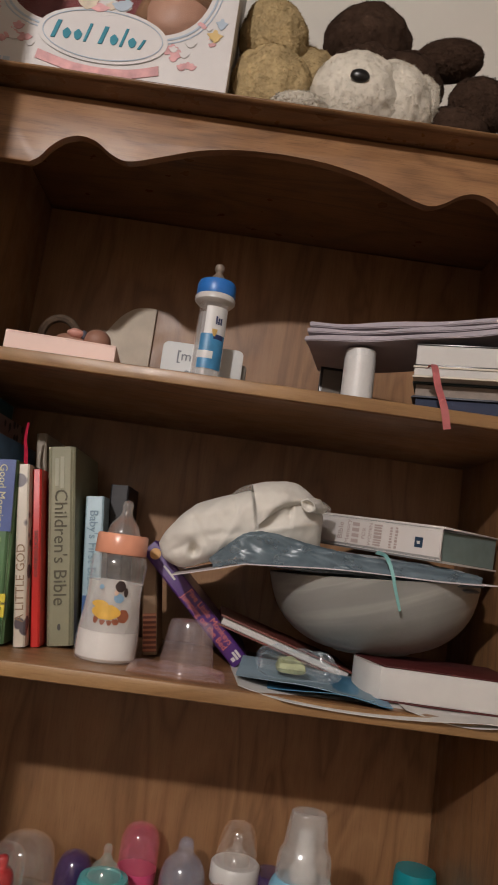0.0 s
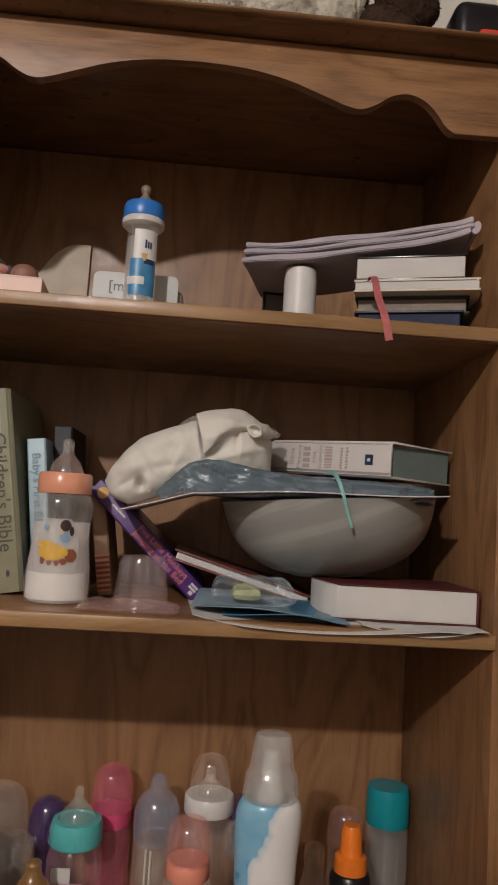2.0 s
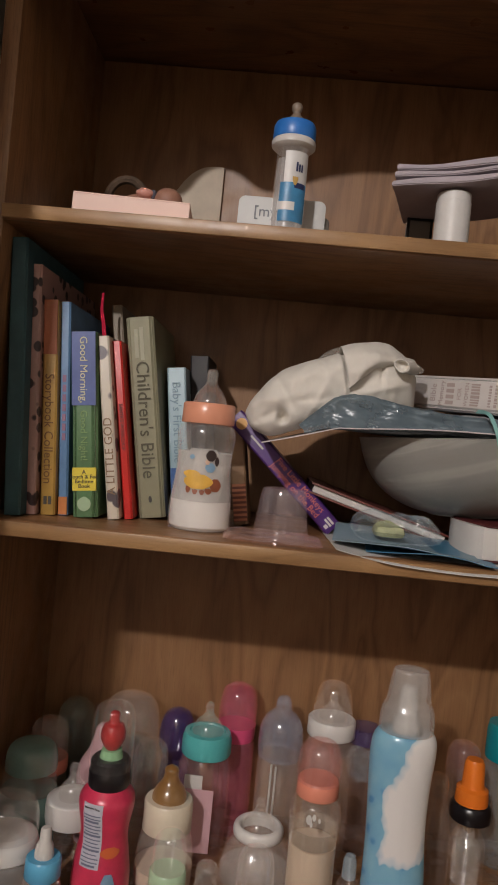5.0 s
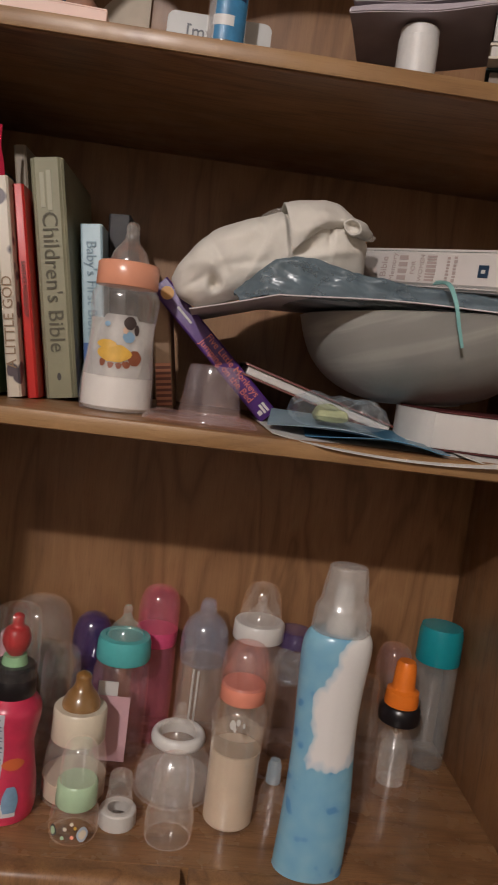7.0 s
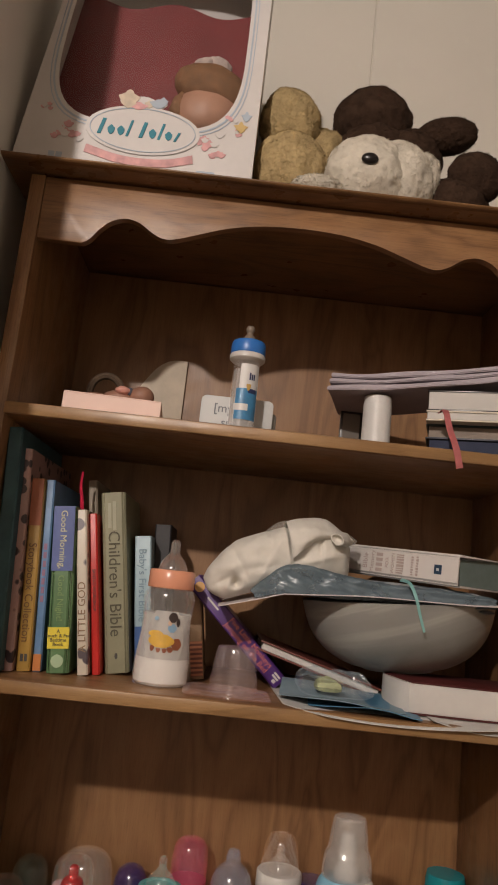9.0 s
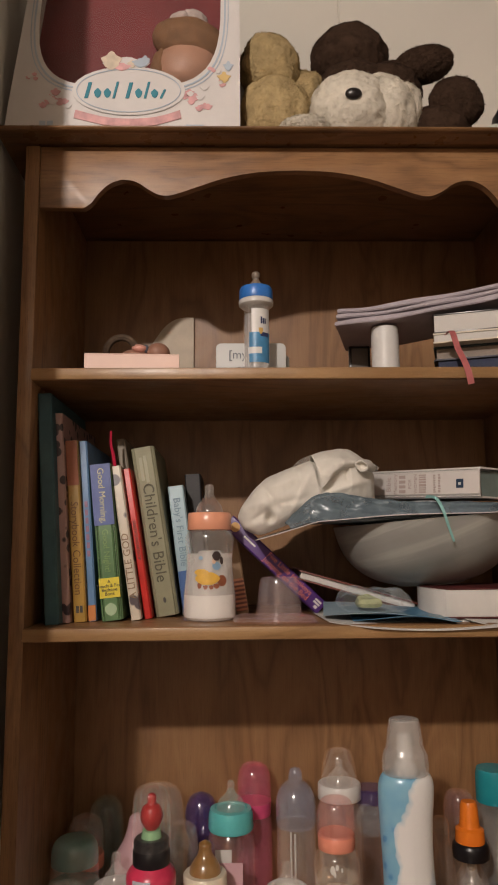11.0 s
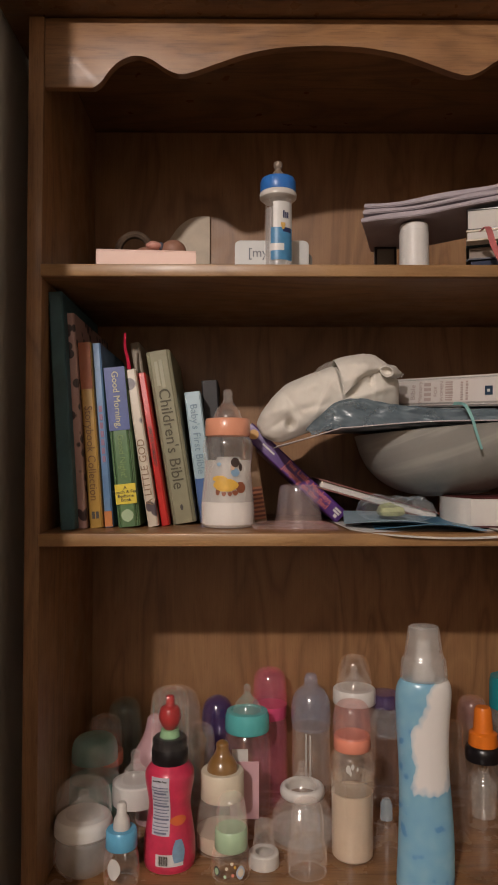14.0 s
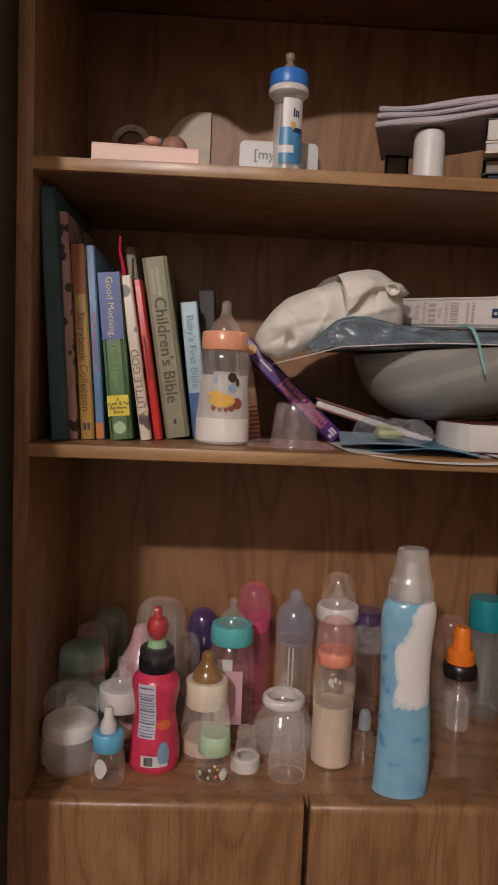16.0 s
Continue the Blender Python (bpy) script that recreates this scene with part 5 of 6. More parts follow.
for w, z0, z1, tn, mat in ((0.017, 0.048, 0.064, -0.05, gold_p), (0.010, 0.060, 0.068, -0.28, gold_p), (0.0058, 0.067, 0.077, 0.30, blue_p), (0.0026, 0.075, 0.081, 0.20, cream_decal), (0.0060, 0.079, 0.091, 0.30, dark_decal), (0.0025, 0.074, 0.084, 0.50, dark_decal), (0.007, 0.046, 0.060, 0.52, brown_p),
                           (0.003, 0.043, 0.052, -0.35, brown_p), (0.003, 0.042, 0.050, -0.12, brown_p), (0.003, 0.042, 0.050, 0.1, brown_p), (0.004, 0.043, 0.051, 0.3, brown_p), (0.003, 0.080, 0.085, -0.3, blue_p)):
    part("decal_spot", on_round(w, z0, z1, 0.0340, 0.0332, tn, 10, 0.0014, lambda v: max(0.15, math.sin(math.pi * (0.12 + 0.76 * v)))), mat, onto(sb))
pinkish = clear("pink_clear_plastic", (0.90, 0.74, 0.78), 0.17, 0.12)
cp = thing("dome_cup", (-0.028, 0.076, SB), "clear pinkish bottle dome standing upside down", "cap")
part("cup", lathe(glide([(0.0325, 0.0), (0.0315, 0.004), (0.0285, 0.024), (0.0268, 0.040), (0.0245, 0.052), (0.0205, 0.0555), (0.0, 0.056)], 4)), pinkish, cp)
cf = thing("clear_wrapper", (0, 0, SB), "crumpled clear pink-tinted film lying on shelf", "wrapper")
part("film", lump("film", -0.090, 0.016, 0.004, 0.075, 0.0005, 0.007, pinkish, 21, 0.004, 34, 20), pinkish, cf)

# ---- bottles on the counter ----
C = COUNTER
teal_p = painted("teal_plastic", (0.10, 0.46, 0.46), 0.27, 0.08, 30, relief=0)
bright_white = painted("bright_white_plastic", (0.68, 0.66, 0.63), 0.3, 0.04, 25, relief=0)
aqua_c = clear("aqua_clear", (0.26, 0.50, 0.46), 0.66, 0.3)
aqua_dim = clear("aqua_dim", (0.40, 0.60, 0.57), 0.28, 0.2)
pink_c = clear("pink_clear", (0.88, 0.24, 0.36), 0.40, 0.12)
rose_c = clear("rose_clear", (0.88, 0.56, 0.62), 0.17, 0.12)
hot_pink = painted("hot_pink_plastic", (0.66, 0.08, 0.20), 0.35, 0.08, 30, relief=0)
soft_pink = painted("soft_pink_plastic", (0.52, 0.32, 0.34), 0.27, 0.08, 30, relief=0)
violet = clear("violet_clear", (0.10, 0.065, 0.26), 0.6, 0.15)
blue_c = clear("blue_grey_clear", (0.46, 0.53, 0.68), 0.40, 0.2)
sky_p = painted("sky_plastic", (0.12, 0.40, 0.62), 0.27, 0.06, 30, relief=0)
mint_p = painted("mint_plastic", (0.42, 0.58, 0.38), 0.27, 0.06, 30, relief=0)
cream_p = painted("cream_plastic", (0.70, 0.62, 0.48), 0.27, 0.06, 30, relief=0)
amber_r = clear("amber_rubber", (0.42, 0.22, 0.06), 0.75, 0.3)
orange_p = painted("orange_plastic", (0.80, 0.20, 0.02), 0.27, 0.06, 30, relief=0)
coral = painted("coral_plastic", (0.74, 0.27, 0.18), 0.27, 0.06, 30, relief=0)
coral_c = clear("coral_clear", (0.88, 0.48, 0.46), 0.28, 0.12)

bottle("wide_baby_bottle", -0.3070, 0.076, C, "wide cloudy baby bottle with white collar and dome", [
    ("body", [(0.0, 0.0), (0.026, 0.0), (0.033, 0.004), (0.0375, 0.014), (0.0380, 0.028), (0.0365, 0.040), (0.034, 0.046)], frosted_plastic, True),
    ("collar", [(0.0, 0.045), (0.0345, 0.045), (0.0372, 0.048), (0.0372, 0.058), (0.0350, 0.065), (0.0310, 0.068), (0.0255, 0.0695), (0.0, 0.0695)], bright_white, False, "white screw collar"),
    ("teat", nipple(0.024, 0.030, 0.006, 0.069), silicone, True),
    ("dome", dome(0.0355, 0.069, 0.112, 0.6), cloudy_plastic, True, "clear dome cover")])
bottle("aqua_bottle", -0.3085, 0.152, C, "turquoise tinted baby bottle with domed cover", [
    ("body", [(0.0, 0.0), (0.030, 0.0), (0.0345, 0.004), (0.0352, 0.060), (0.034, 0.082)], aqua_c, True),
    ("neck", [(0.0, 0.082), (0.0335, 0.082), (0.0325, 0.108), (0.0, 0.108)], clear_plastic, False),
    ("dome", dome(0.0318, 0.108, 0.142, 0.6), aqua_c, True, "turquoise dome cover")])
dr = bottle("dropper_bottle", -0.2525, 0.044, C, "small clear dropper bottle with blue collar", [
    ("body", [(0.0, 0.0), (0.018, 0.0), (0.0218, 0.003), (0.0225, 0.010), (0.0215, 0.030), (0.0195, 0.040), (0.0175, 0.045)], clear_plastic, True),
    ("collar", collar(0.0192, 0.044, 0.066), sky_p, False, "sky blue collar"),
    ("dropper", [(0.0, 0.066), (0.0105, 0.066), (0.0108, 0.068), (0.0096, 0.078), (0.0065, 0.083), (0.0058, 0.096), (0.0045, 0.098), (0.0, 0.098)], white_plastic, False, "white dropper tip")])
part("sticker", on_round(0.009, 0.014, 0.038, 0.0222, 0.0205, -0.3, 10, 0.0008, lambda v: max(0.2, math.sin(math.pi * (0.1 + 0.8 * v)))), paper, onto(dr), "torn white sticker")
bottle("feeding_bottle", -0.2500, 0.142, C, "clear feeding bottle with white collar and teat", [
    ("body", [(0.0, 0.0), (0.027, 0.0), (0.0295, 0.003), (0.0295, 0.030), (0.028, 0.048), (0.026, 0.054)], clear_plastic, True),
    ("collar", [(0.0, 0.053), (0.028, 0.053), (0.0315, 0.056), (0.0325, 0.066), (0.0318, 0.078), (0.028, 0.083), (0.0, 0.083)], bright_white, True, "thick white collar"),
    ("teat", nipple(0.019, 0.042, 0.006, 0.083), silicone, True)])

red_wrap = painted("red_print_wrap", (0.60, 0.040, 0.095), 0.28, 0.22, 35, relief=0)
leaf_p = painted("leaf_green_plastic", (0.30, 0.55, 0.30), 0.27, relief=0)
rd = bottle("juice_bottle", -0.197, 0.089, C, "red wrapped toddler juice bottle with berry spout", [
    ("body", [(0.0, 0.0), (0.029, 0.0), (0.0325, 0.003), (0.0338, 0.010), (0.0335, 0.030), (0.0305, 0.052), (0.0275, 0.072), (0.0280, 0.086), (0.0318, 0.108), (0.0312, 0.120), (0.0245, 0.129), (0.0220, 0.132)], red_wrap, True),
    ("cap_ring", [(0.0, 0.131), (0.0232, 0.131), (0.0240, 0.133), (0.0240, 0.148), (0.0228, 0.150), (0.0228, 0.160), (0.020, 0.163), (0.0, 0.163)], black_plastic, False, "black cap ring"),
    ("spout_leaf", [(0.0, 0.163), (0.0135, 0.163), (0.0115, 0.172), (0.0, 0.173)], leaf_p, False, "green leaf base"),
    ("berry", [(0.0, 0.170), (0.007, 0.172), (0.0138, 0.184), (0.0142, 0.192), (0.0115, 0.200), (0.0062, 0.204), (0.0055, 0.214), (0.0, 0.217)], painted("berry_red", (0.45, 0.02, 0.022), 0.35, 0.15, 120, 160, 0.6), True, "red berry-shaped spout"),
    ("dome", [(0.0238, 0.150), (0.0248, 0.160), (0.0245, 0.200), (0.0228, 0.216), (0.0170, 0.224), (0.0, 0.2265)], glassy, True, "clear dome cover")], turn=8)
facts = painted("facts_grey", (0.52, 0.52, 0.58), 0.5, 0.1, 200, relief=0)
print_grey = painted("print_grey", (0.16, 0.17, 0.24), 0.6, relief=0)


def waist(z):
    """The juice bottle's radius at height z."""
    return float(np.interp(z, (0.030, 0.052, 0.072, 0.086, 0.108, 0.120), (0.0335, 0.0305, 0.0275, 0.0280, 0.0318, 0.0312)))


for z0, z1 in ((0.048, 0.060), (0.060, 0.072), (0.072, 0.084), (0.084, 0.096), (0.096, 0.108), (0.108, 0.121)):
    part("facts_panel", on_round(0.0125, z0, z1, waist(z0), waist(z1), -0.45, 8, 0.0007), facts, onto(rd), "white printed facts panel")
for i in range(15):
    z0 = 0.0505 + 0.0041 * i
    part("print_line", on_round(0.0110 if i % 3 else 0.0088, z0, z0 + 0.0013 + 0.0011 * (i % 4 == 0), waist(z0), waist(z0), -0.45, 6, 0.0015), print_grey, onto(rd))
lettering("panel_heading", "Nutrition Facts", 0.0031, ink, onto(rd), at(-0.0142, -0.0300, 0.1168) @ Matrix.Rotation(-0.45, 4, "Z") @ FRONT)
part("code_panel", on_round(0.0185, 0.011, 0.026, 0.0340, 0.0336, -0.05, 12, 0.0004), label_white, onto(rd), "white printed code panel")
for i in range(13):
    part("code_bar", on_round(0.00016 + 0.00014 * (i % 3), 0.013, 0.0245, 0.0340, 0.0337, -0.46 + 0.028 * i, 1, 0.0010), ink, onto(rd))
part("label_patch", on_round(0.0085, 0.016, 0.044, 0.0340, 0.0328, 0.30, 8, 0.0012, lambda v: max(0.3, math.sin(math.pi * (0.25 + 0.6 * v)))), blue_p, onto(rd))
part("label_patch", on_round(0.012, 0.060, 0.072, 0.0305, 0.0290, 0.35, 8, 0.0004, lambda v: max(0.2, math.sin(math.pi * (0.1 + 0.8 * v)))), painted("orange_print", (0.62, 0.14, 0.04), 0.4, relief=0), onto(rd))

bottle("pink_pear_bottle", -0.2300, 0.205, C, "soft pink pear-shaped baby bottle", [
    ("body", [(0.0, 0.0), (0.026, 0.0), (0.0290, 0.004), (0.0275, 0.040), (0.0315, 0.070), (0.0325, 0.084), (0.0290, 0.100), (0.0200, 0.116), (0.0145, 0.132), (0.0110, 0.147), (0.0, 0.153)], soft_pink, True)])
bottle("large_dome_bottle", -0.2060, 0.258, C, "large clear dome bottle with aqua body", [
    ("body", [(0.0, 0.0), (0.035, 0.0), (0.039, 0.004), (0.039, 0.090), (0.036, 0.104)], aqua_dim, True),
    ("dome", dome(0.0395, 0.104, 0.176, 0.55), cloudy_plastic, True, "large clear dome")])
bottle("dark_aqua_bottle", -0.2860, 0.270, C, "dim aqua bottle standing in back corner", [
    ("body", [(0.0, 0.0), (0.023, 0.0), (0.026, 0.004), (0.026, 0.085)], aqua_dim, True),
    ("dome", dome(0.0265, 0.085, 0.156, 0.5), aqua_dim, True)])
bottle("rose_bottle", -0.3060, 0.214, C, "clear bottle with coral collar in back corner", [
    ("body", [(0.0, 0.0), (0.024, 0.0), (0.027, 0.004), (0.026, 0.078)], clear_plastic, True),
    ("collar", collar(0.0265, 0.078, 0.096), coral, False, "coral collar"),
    ("dome", dome(0.0250, 0.096, 0.150, 0.4), cloudy_plastic, True)])
bottle("violet_bottle", -0.1400, 0.258, C, "dark violet bottle with round domed top", [
    ("body", [(0.0, 0.0), (0.020, 0.0), (0.023, 0.004), (0.021, 0.070), (0.017, 0.095)], violet, True),
    ("dome", [(0.0165, 0.094), (0.0235, 0.108), (0.0250, 0.122), (0.0235, 0.140), (0.0160, 0.156), (0.0, 0.163)], violet, True)])
bottle("small_dome_bottle", -0.1640, 0.188, C, "small clear bottle with cloudy dome", [
    ("body", [(0.0, 0.0), (0.019, 0.0), (0.0225, 0.003), (0.0225, 0.080), (0.021, 0.098)], cloudy_plastic, True),
    ("dome", dome(0.0225, 0.098, 0.146, 0.5), cloudy_plastic, True)])
bottle("amber_teat_bottle", -0.129, 0.127, C, "clear bottle with cream collar and amber teat", [
    ("body", [(0.0, 0.0), (0.032, 0.0), (0.0352, 0.003), (0.0358, 0.020), (0.0335, 0.045), (0.0300, 0.062), (0.0275, 0.068)], cloudy_plastic, True),
    ("formula", [(0.0, 0.0015), (0.0315, 0.0015), (0.0345, 0.004), (0.0348, 0.024), (0.0, 0.024)], cream_milk, False, "cream formula at the bottom"),
    ("collar", collar(0.0293, 0.067, 0.103), cream_p, False, "cream screw collar"),
    ("teat", [(0.021, 0.103), (0.0205, 0.108), (0.0170, 0.116), (0.0110, 0.124), (0.0085, 0.132), (0.0082, 0.139), (0.0, 0.144)], amber_r, True, "amber rubber teat")])
gc = bottle("decorated_mini_bottle", -0.116, 0.060, C, "small clear bottle with mint collar and printed spots", [
    ("body", [(0.0, 0.0), (0.021, 0.0), (0.0246, 0.003), (0.0255, 0.012), (0.0245, 0.026), (0.0215, 0.035)], clear_plastic, True),
    ("collar", collar(0.0204, 0.034, 0.059), mint_p, False, "mint green collar"),
    ("dome", dome(0.0190, 0.059, 0.103, 0.55), cloudy_plastic, True)])
for w, z0, z1, tn, mat in ((0.0062, 0.006, 0.022, 0.50, blue_ink), (0.0042, 0.009, 0.019, 0.50, cream_p), (0.0052, 0.008, 0.020, -0.75, ink), (0.0034, 0.010, 0.018, -0.75, mint_p), (0.0022, 0.018, 0.022, -0.2, cream_p), (0.0020, 0.008, 0.012, -0.28, mint_p), (0.0020, 0.010, 0.014, 0.1, coral), (0.0020, 0.024, 0.028, 0.05, cream_p), (0.0016, 0.020, 0.0235, 0.2, gold_p)):
    part("printed_spot", on_round(w, z0, z1, 0.0254, 0.0250, tn, 8, 0.0006 + 0.0003 * (w < 0.005), lambda v: max(0.15, math.sin(math.pi * (0.1 + 0.8 * v)))), mat, onto(gc))
wr = thing("loose_collar", (-0.0735, 0.081, C), "white bottle collar with clear teat lying on counter", "bottle cap", "baby bottles on the counter")
part("collar", lathe([(0.0160, 0.0), (0.0195, 0.0), (0.0198, 0.001), (0.0194, 0.016), (0.018, 0.0175), (0.0115, 0.0175), (0.0115, 0.0155), (0.0160, 0.0150)], 48, ribs=24, rib_depth=0.0003), white_plastic, wr)
part("teat", lathe(glide([(0.0155, 0.0165), (0.0150, 0.022), (0.0130, 0.036), (0.0125, 0.048), (0.0105, 0.056), (0.0, 0.059)], 4)), silicone, wr)

tb = bottle("teal_collar_bottle", -0.0945, 0.203, C, "clear rosy bottle with teal collar and pink card", [
    ("body", [(0.0, 0.0), (0.030, 0.0), (0.0338, 0.003), (0.0342, 0.100), (0.0325, 0.118), (0.029, 0.127)], rose_c, True),
    ("collar", [(0.0, 0.129), (0.0315, 0.129), (0.0328, 0.132), (0.0322, 0.150), (0.0300, 0.157), (0.0235, 0.158), (0.0225, 0.156), (0.0, 0.156)], teal_p, False, "teal screw collar"),
    ("teat", nipple(0.0215, 0.040, 0.0052, 0.156), silicone, True)])
part("card", box(-0.0245, 0.0165, -0.0395, -0.0383, 0.018, 0.098), painted("pink_paper", (0.58, 0.35, 0.38), 0.7, 0.05, 20), tb, "pink paper card in front", 0)
part("sticker", box(-0.022, 0.001, -0.0362, -0.0352, 0.096, 0.114), paper, onto(tb), "white sticker", 0)
bottle("pink_dome_bottle", -0.0590, 0.266, C, "pink bottle with glossy hot pink dome", [
    ("body", [(0.0, 0.0), (0.025, 0.0), (0.0275, 0.003), (0.0272, 0.100), (0.025, 0.128)], pink_c, True),
    ("collar", [(0.0, 0.126), (0.0250, 0.126), (0.0262, 0.130), (0.0265, 0.146), (0.0, 0.148)], hot_pink, False),
    ("dome", dome(0.0265, 0.146, 0.203, 0.55), pink_c, True, "pink clear dome")])
bg = bottle("blue_dome_bottle", 0.0030, 0.238, C, "clear bottle with blue-grey domed cap", [
    ("body", [(0.0, 0.0), (0.026, 0.0), (0.0290, 0.003), (0.0290, 0.105), (0.0275, 0.124)], cloudy_plastic, True),
    ("dome", [(0.0285, 0.120), (0.0298, 0.128), (0.0300, 0.148), (0.0285, 0.160), (0.0235, 0.172), (0.0155, 0.180), (0.0112, 0.184), (0.0102, 0.193), (0.0075, 0.200), (0.0, 0.202)], blue_c, True, "blue-grey domed cap")])
part("straw", tube([(-0.010, -0.0305, 0.055), (-0.010, -0.0305, 0.120)], 0.0014), white_plastic, bg)
part("straw", tube([(-0.004, -0.0312, 0.050), (-0.004, -0.0312, 0.118)], 0.0014), white_plastic, bg)
bottle("white_collar_bottle", 0.0700, 0.242, C, "brownish clear bottle with white collar and dome", [
    ("body", [(0.0, 0.0), (0.028, 0.0), (0.0312, 0.003), (0.0312, 0.130), (0.0295, 0.157)], cloudy_plastic, True),
    ("collar", collar(0.0322, 0.156, 0.178), bright_white, False, "white collar"),
    ("teat", nipple(0.0190, 0.034, 0.006, 0.178), silicone, True),
    ("dome", [(0.0272, 0.178), (0.0265, 0.192), (0.0235, 0.210), (0.0190, 0.222), (0.0120, 0.2265), (0.0, 0.2275)], clear_plastic, True)])
bottle("formula_bottle", 0.0450, 0.101, C, "tall bottle of cream formula with coral collar and dome", [
    ("body", [(0.0, 0.0), (0.0250, 0.0), (0.0278, 0.003), (0.0282, 0.080), (0.0292, 0.108), (0.0300, 0.120), (0.0275, 0.133), (0.0235, 0.139)], clear_plastic, True),
    ("formula", [(0.0, 0.0015), (0.0243, 0.0015), (0.0268, 0.004), (0.0272, 0.082), (0.0274, 0.086), (0.0, 0.0865)], cream_milk, False, "cream coloured formula"),
    ("formula_film", [(0.0272, 0.087), (0.0278, 0.100), (0.0282, 0.106)], clear("formula_film", (0.62, 0.53, 0.42), 0.45, 0.3), True),
    ("collar", collar(0.0240, 0.1415, 0.1605), coral, False, "coral collar"),
    ("dome", dome(0.0256, 0.159, 0.205, 0.60), coral_c, True, "rosy clear dome")])
# small white flecks on the outside of the bottle's shoulder
for w, z0, z1, tn in ((0.0035, 0.119, 0.129, -0.32), (0.0022, 0.124, 0.131, -0.12), (0.0016, 0.116, 0.122, -0.22), (0.0014, 0.122, 0.127, 0.10)):
    part("white_fleck", on_round(w, z0, z1, 0.0288, 0.0272, tn, 6, 0.0004, lambda v: max(0.15, math.sin(math.pi * (0.1 + 0.8 * v)))), paper, onto(bpy.data.objects["formula_bottle"]))
bottle("flask_bottle", -0.0175, 0.152, C, "broad clear flask bottle with white ring collar", [
    ("body", [(0.0, 0.0), (0.042, 0.0), (0.0455, 0.003), (0.0455, 0.018), (0.0400, 0.036), (0.0320, 0.050), (0.0285, 0.058)], cloudy_plastic, True),
    ("formula", [(0.0, 0.0015), (0.041, 0.0015), (0.044, 0.004), (0.0438, 0.016), (0.0, 0.0165)], clear("thin_formula", (0.82, 0.80, 0.76), 0.35, 0.3), False),
    ("collar", [(0.0225, 0.056), (0.0275, 0.056), (0.0308, 0.059), (0.0315, 0.064), (0.0300, 0.069), (0.0265, 0.0715), (0.0232, 0.070), (0.0220, 0.066), (0.0225, 0.056)], bright_white, True, "white ring collar"),
    ("teat", nipple(0.0222, 0.040, 0.0060, 0.064), silicone, True)])
bottle("mini_clear_bottle", -0.0185, 0.065, C, "small clear waisted bottle with cloudy dome", [
    ("body", [(0.0, 0.0), (0.022, 0.0), (0.0248, 0.003), (0.0258, 0.016), (0.0245, 0.030), (0.0212, 0.040), (0.0208, 0.044)], cloudy_plastic, True),
    ("dome", dome(0.0214, 0.044, 0.092, 0.62), cloudy_plastic, True)])
bottle("glass_vial", 0.0915, 0.106, C, "small clear glass vial beside formula bottle", [
    ("body", [(0.0, 0.0), (0.0125, 0.0), (0.0140, 0.002), (0.0140, 0.034), (0.0110, 0.042), (0.0072, 0.046)], clear_plastic, True),
    ("stopper", [(0.0, 0.046), (0.0085, 0.046), (0.0088, 0.048), (0.0080, 0.066), (0.0055, 0.072), (0.0, 0.073)], clear("pale_blue_clear", (0.55, 0.68, 0.76), 0.5, 0.1), False)])

# tall shaped bottle with painted clouds
cm, cnt, cb_ = material("cloud_print")
geo = cnt.nodes.new("ShaderNodeTexCoord")
sep = cnt.nodes.new("ShaderNodeSeparateXYZ")
cnt.links.new(geo.outputs["Object"], sep.inputs[0])


def calc(nt, op, a, b):
    n = nt.nodes.new("ShaderNodeMath")
    n.operation = op
    for i, v in enumerate((a, b)):
        if isinstance(v, (int, float)):
            n.inputs[i].default_value = v
        else:
            nt.links.new(v, n.inputs[i])
    return n.outputs[0]


low = calc(cnt, "ADD", calc(cnt, "MULTIPLY", calc(cnt, "SUBTRACT", sep.outputs[2], 0.118), 30.0), calc(cnt, "MULTIPLY", sep.outputs[0], -6.0))
edge_x = calc(cnt, "SUBTRACT", calc(cnt, "MULTIPLY", calc(cnt, "MAXIMUM", calc(cnt, "SUBTRACT", sep.outputs[2], 0.19), 0.0), 0.42), 0.0185)
field = calc(cnt, "MINIMUM", low, calc(cnt, "MULTIPLY", calc(cnt, "SUBTRACT", sep.outputs[0], edge_x), 60.0))
field = calc(cnt, "ADD", field, calc(cnt, "MULTIPLY", calc(cnt, "SUBTRACT", noise_tex(cnt, coords(cnt, (1, 1, 0.8)), 34.0, 2), 0.5), 2.2))
patch = ramp(cnt, noise_tex(cnt, coords(cnt), 42.0, 1), [(0.34, (0.23, 0.45, 0.58)), (0.50, (0.20, 0.42, 0.57)), (0.64, (0.18, 0.39, 0.56)), (0.70, (0.10, 0.28, 0.50))])
cnt.links.new(mixed(cnt, "MIX", ramp(cnt, field, [(0.0, (0, 0, 0)), (0.10, (0.6, 0.6, 0.6)), (0.42, (1, 1, 1))]), patch, (0.72, 0.71, 0.69)), cb_.inputs["Base Color"])
cb_.inputs["Roughness"].default_value = 0.24
cn = thing("cloud_print_bottle", (0.1255, 0.036, C), "tall blue and white cloud-print bottle with frosted cap", "bottle", "baby bottles on the counter")
bm = lathe(glide([(0.0, 0.0), (0.0325, 0.0), (0.0355, 0.004), (0.0360, 0.015), (0.0358, 0.055), (0.0344, 0.10), (0.0330, 0.145), (0.0338, 0.19), (0.0352, 0.225), (0.0342, 0.242), (0.0302, 0.251), (0.0250, 0.2535)], 4), 48, 0.72)
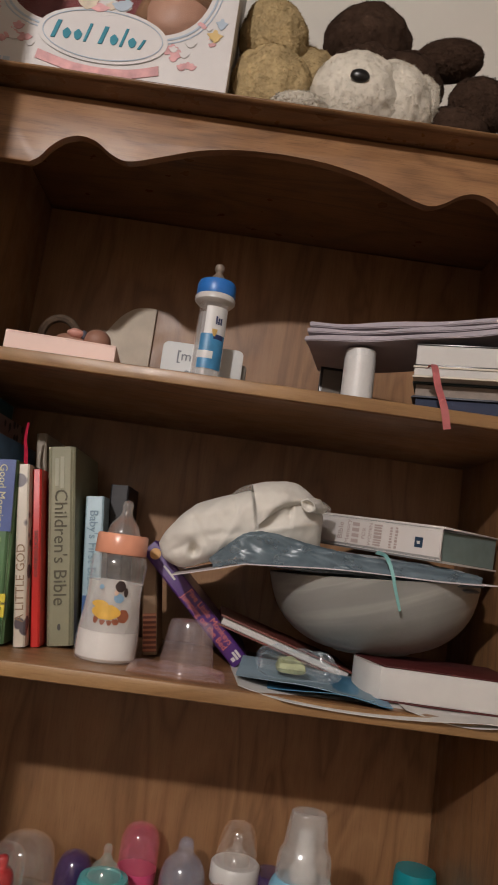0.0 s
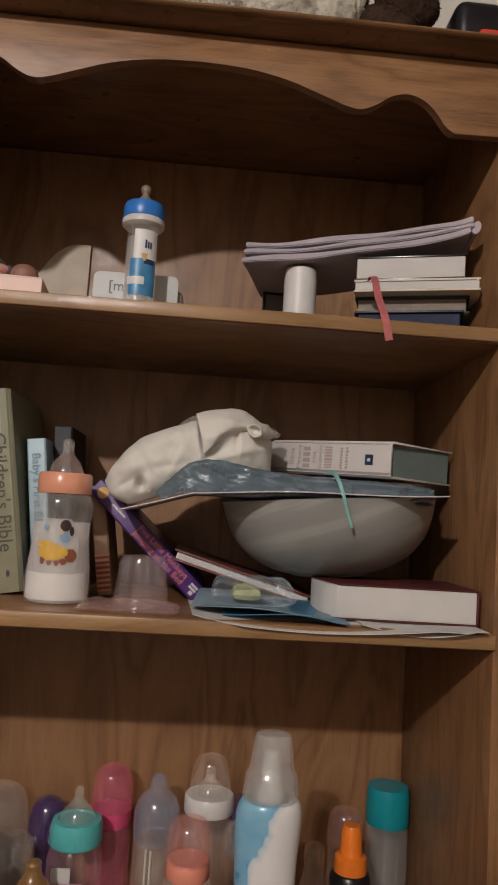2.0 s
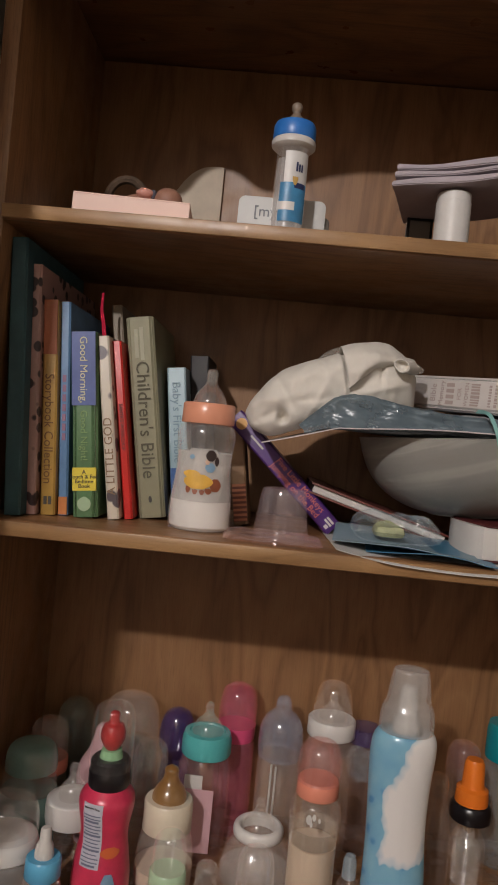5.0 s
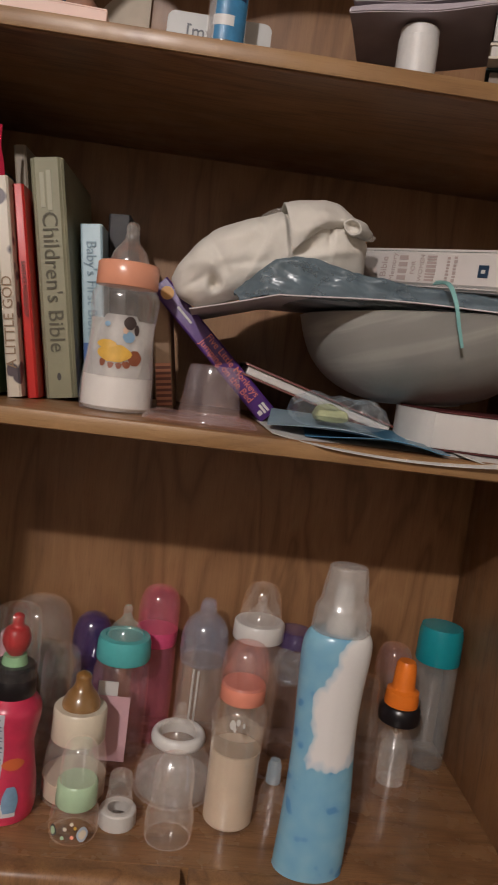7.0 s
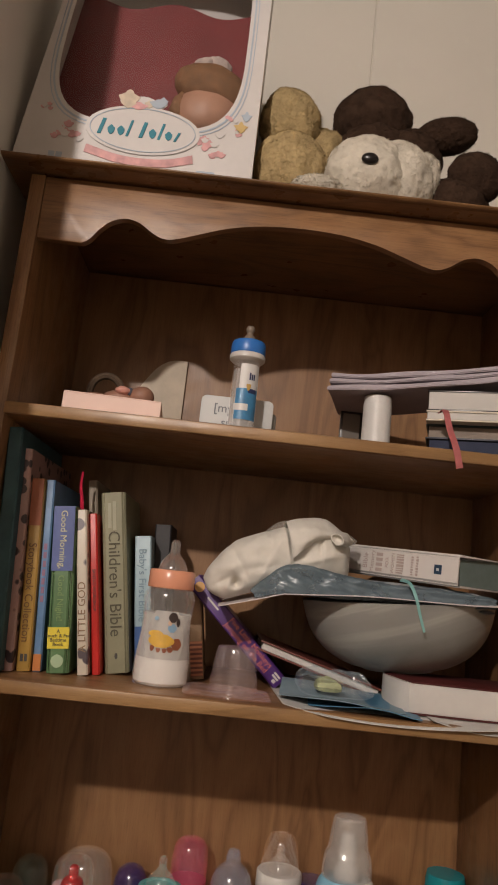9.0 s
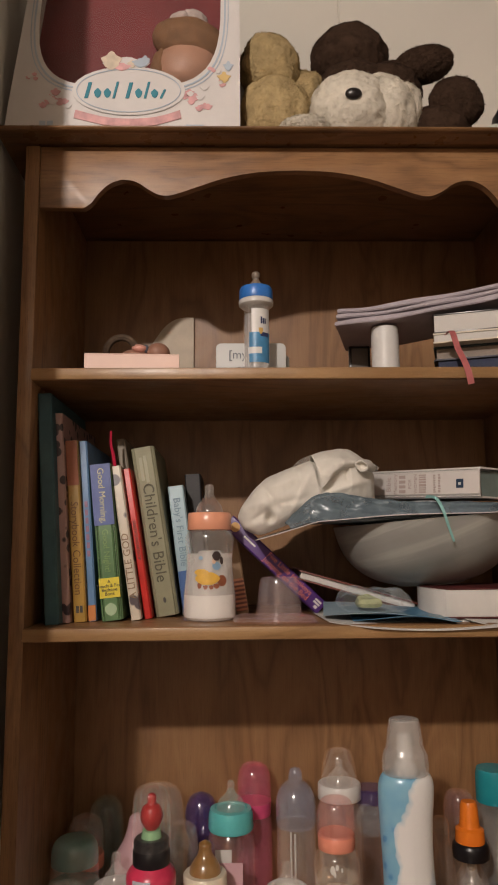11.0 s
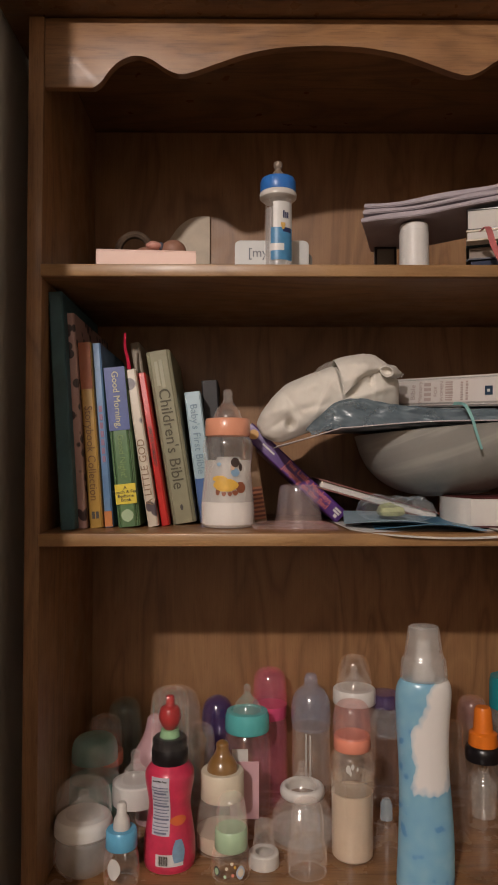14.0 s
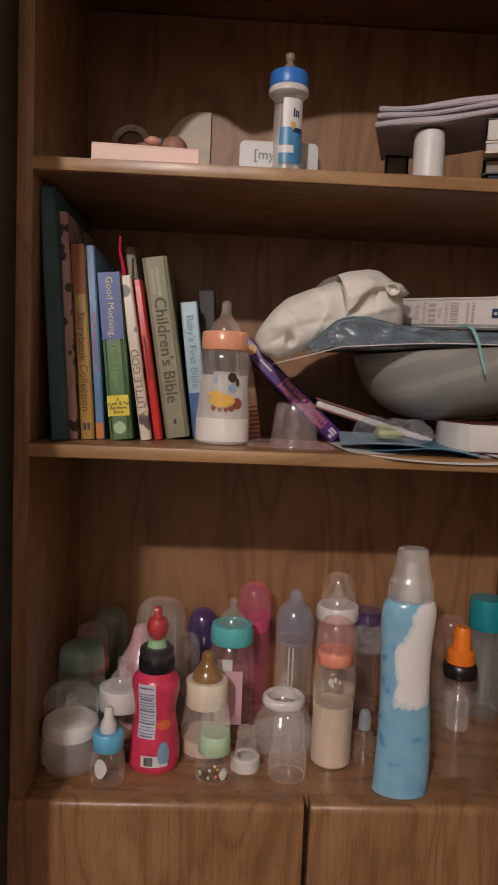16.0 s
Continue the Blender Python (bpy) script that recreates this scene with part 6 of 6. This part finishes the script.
for v in bm.verts:
    v.co.x += 0.0045 * math.sin(math.pi * v.co.z / 0.25) * (0.35 if v.co.x < 0 else -0.4) + 0.004 * math.sin(2 * math.pi * v.co.z / 0.25) * 0.4
part("body", bm, cm, cn)
part("cap", lathe(glide([(0.0285, 0.2525), (0.0292, 0.256), (0.0284, 0.270), (0.0272, 0.277), (0.0238, 0.284), (0.0220, 0.298), (0.0196, 0.313), (0.0165, 0.3185), (0.0, 0.3200)], 4), 40, 0.85), clear("frosted_cap", (0.74, 0.73, 0.71), 0.46, 0.25), cn, "frosted clear cap")
part("nozzle", lathe([(0.0, 0.252), (0.0150, 0.252), (0.0145, 0.262), (0.0105, 0.268), (0.0100, 0.292), (0.0080, 0.300), (0.0, 0.302)], 24), bright_white, cn, "white nozzle under the cap")

ot = bottle("orange_tip_bottle", 0.2490, 0.186, C, "small clear glass bottle with black ring and orange tip", [
    ("body", [(0.0, 0.0), (0.0200, 0.0), (0.0222, 0.003), (0.0225, 0.050), (0.0215, 0.064), (0.0160, 0.074), (0.0130, 0.080), (0.0130, 0.094)], glassy, True),
    ("inner_wall", [(0.0, 0.012), (0.0150, 0.012), (0.0172, 0.016), (0.0175, 0.050), (0.0135, 0.062), (0.0085, 0.070), (0.0080, 0.092)], clear("thick_glass", (0.80, 0.78, 0.72), 0.30, 0.05), True),
    ("bead", [(0.0, 0.073), (0.0045, 0.075), (0.0062, 0.081), (0.0045, 0.087), (0.0, 0.089)], amber_r, True),
    ("ring", [(0.0, 0.092), (0.0225, 0.091), (0.0252, 0.095), (0.0256, 0.103), (0.0235, 0.110), (0.0190, 0.113), (0.0, 0.113)], black_plastic, True, "black rubber ring"),
    ("tip", [(0.0, 0.112), (0.0205, 0.112), (0.0208, 0.114), (0.0198, 0.130), (0.0150, 0.133), (0.0138, 0.137), (0.0122, 0.162), (0.0100, 0.167), (0.0, 0.168)], orange_p, False, "bright orange tip")])
bottle("teal_cap_bottle", 0.3150, 0.262, C, "tall cloudy bottle with teal screw cap", [
    ("body", [(0.0, 0.0), (0.0265, 0.0), (0.0276, 0.003), (0.0282, 0.142)], clear("grey_cloudy", (0.56, 0.60, 0.60), 0.36, 0.25), False),
    ("cap", [(0.0, 0.141), (0.0288, 0.141), (0.0294, 0.143), (0.0288, 0.180), (0.0268, 0.189), (0.0, 0.191)], painted("deep_teal_plastic", (0.01, 0.25, 0.29), 0.27, 0.06, 30, relief=0), False, "teal screw cap")])
bottle("brown_clear_bottle", 0.1960, 0.150, C, "clear brownish bottle standing behind the tall bottle", [
    ("body", [(0.0, 0.0), (0.018, 0.0), (0.0205, 0.003), (0.0200, 0.075), (0.0170, 0.105), (0.0125, 0.125), (0.0120, 0.140)], clear("smoky_clear", (0.55, 0.46, 0.42), 0.22, 0.12), True),
    ("dome", dome(0.0125, 0.140, 0.160, 0.6), clear_plastic, True)])
bottle("red_pink_bottle", 0.256, 0.258, C, "dim clear bottle with rosy dome at back", [
    ("body", [(0.0, 0.0), (0.020, 0.0), (0.023, 0.003), (0.022, 0.112)], cloudy_plastic, True),
    ("dome", dome(0.0235, 0.112, 0.160, 0.6), rose_c, True)])
cw = thing("crumpled_film", (0, 0, C), "crumpled clear plastic film on a violet lid", "wrapper")
part("film", lump("film", 0.090, 0.134, 0.180, 0.222, 0.118, 0.146, film, 31, 0.014, 30, 24), film, cw)
part("bottle_body", lathe([(0.0, 0.0), (0.020, 0.0), (0.0215, 0.003), (0.0215, 0.150), (0.0, 0.150)]), clear("dim_brown_clear", (0.45, 0.34, 0.32), 0.3, 0.2), cw, "dim clear bottle body").location = (0.118, 0.250, 0.0)
lid_ob = part("lid", lathe([(0.0, 0.148), (0.0235, 0.148), (0.0245, 0.150), (0.0240, 0.166), (0.0220, 0.168), (0.0, 0.168)]), violet, cw, "violet screw lid")
lid_ob.location = (0.118, 0.250, 0.0)
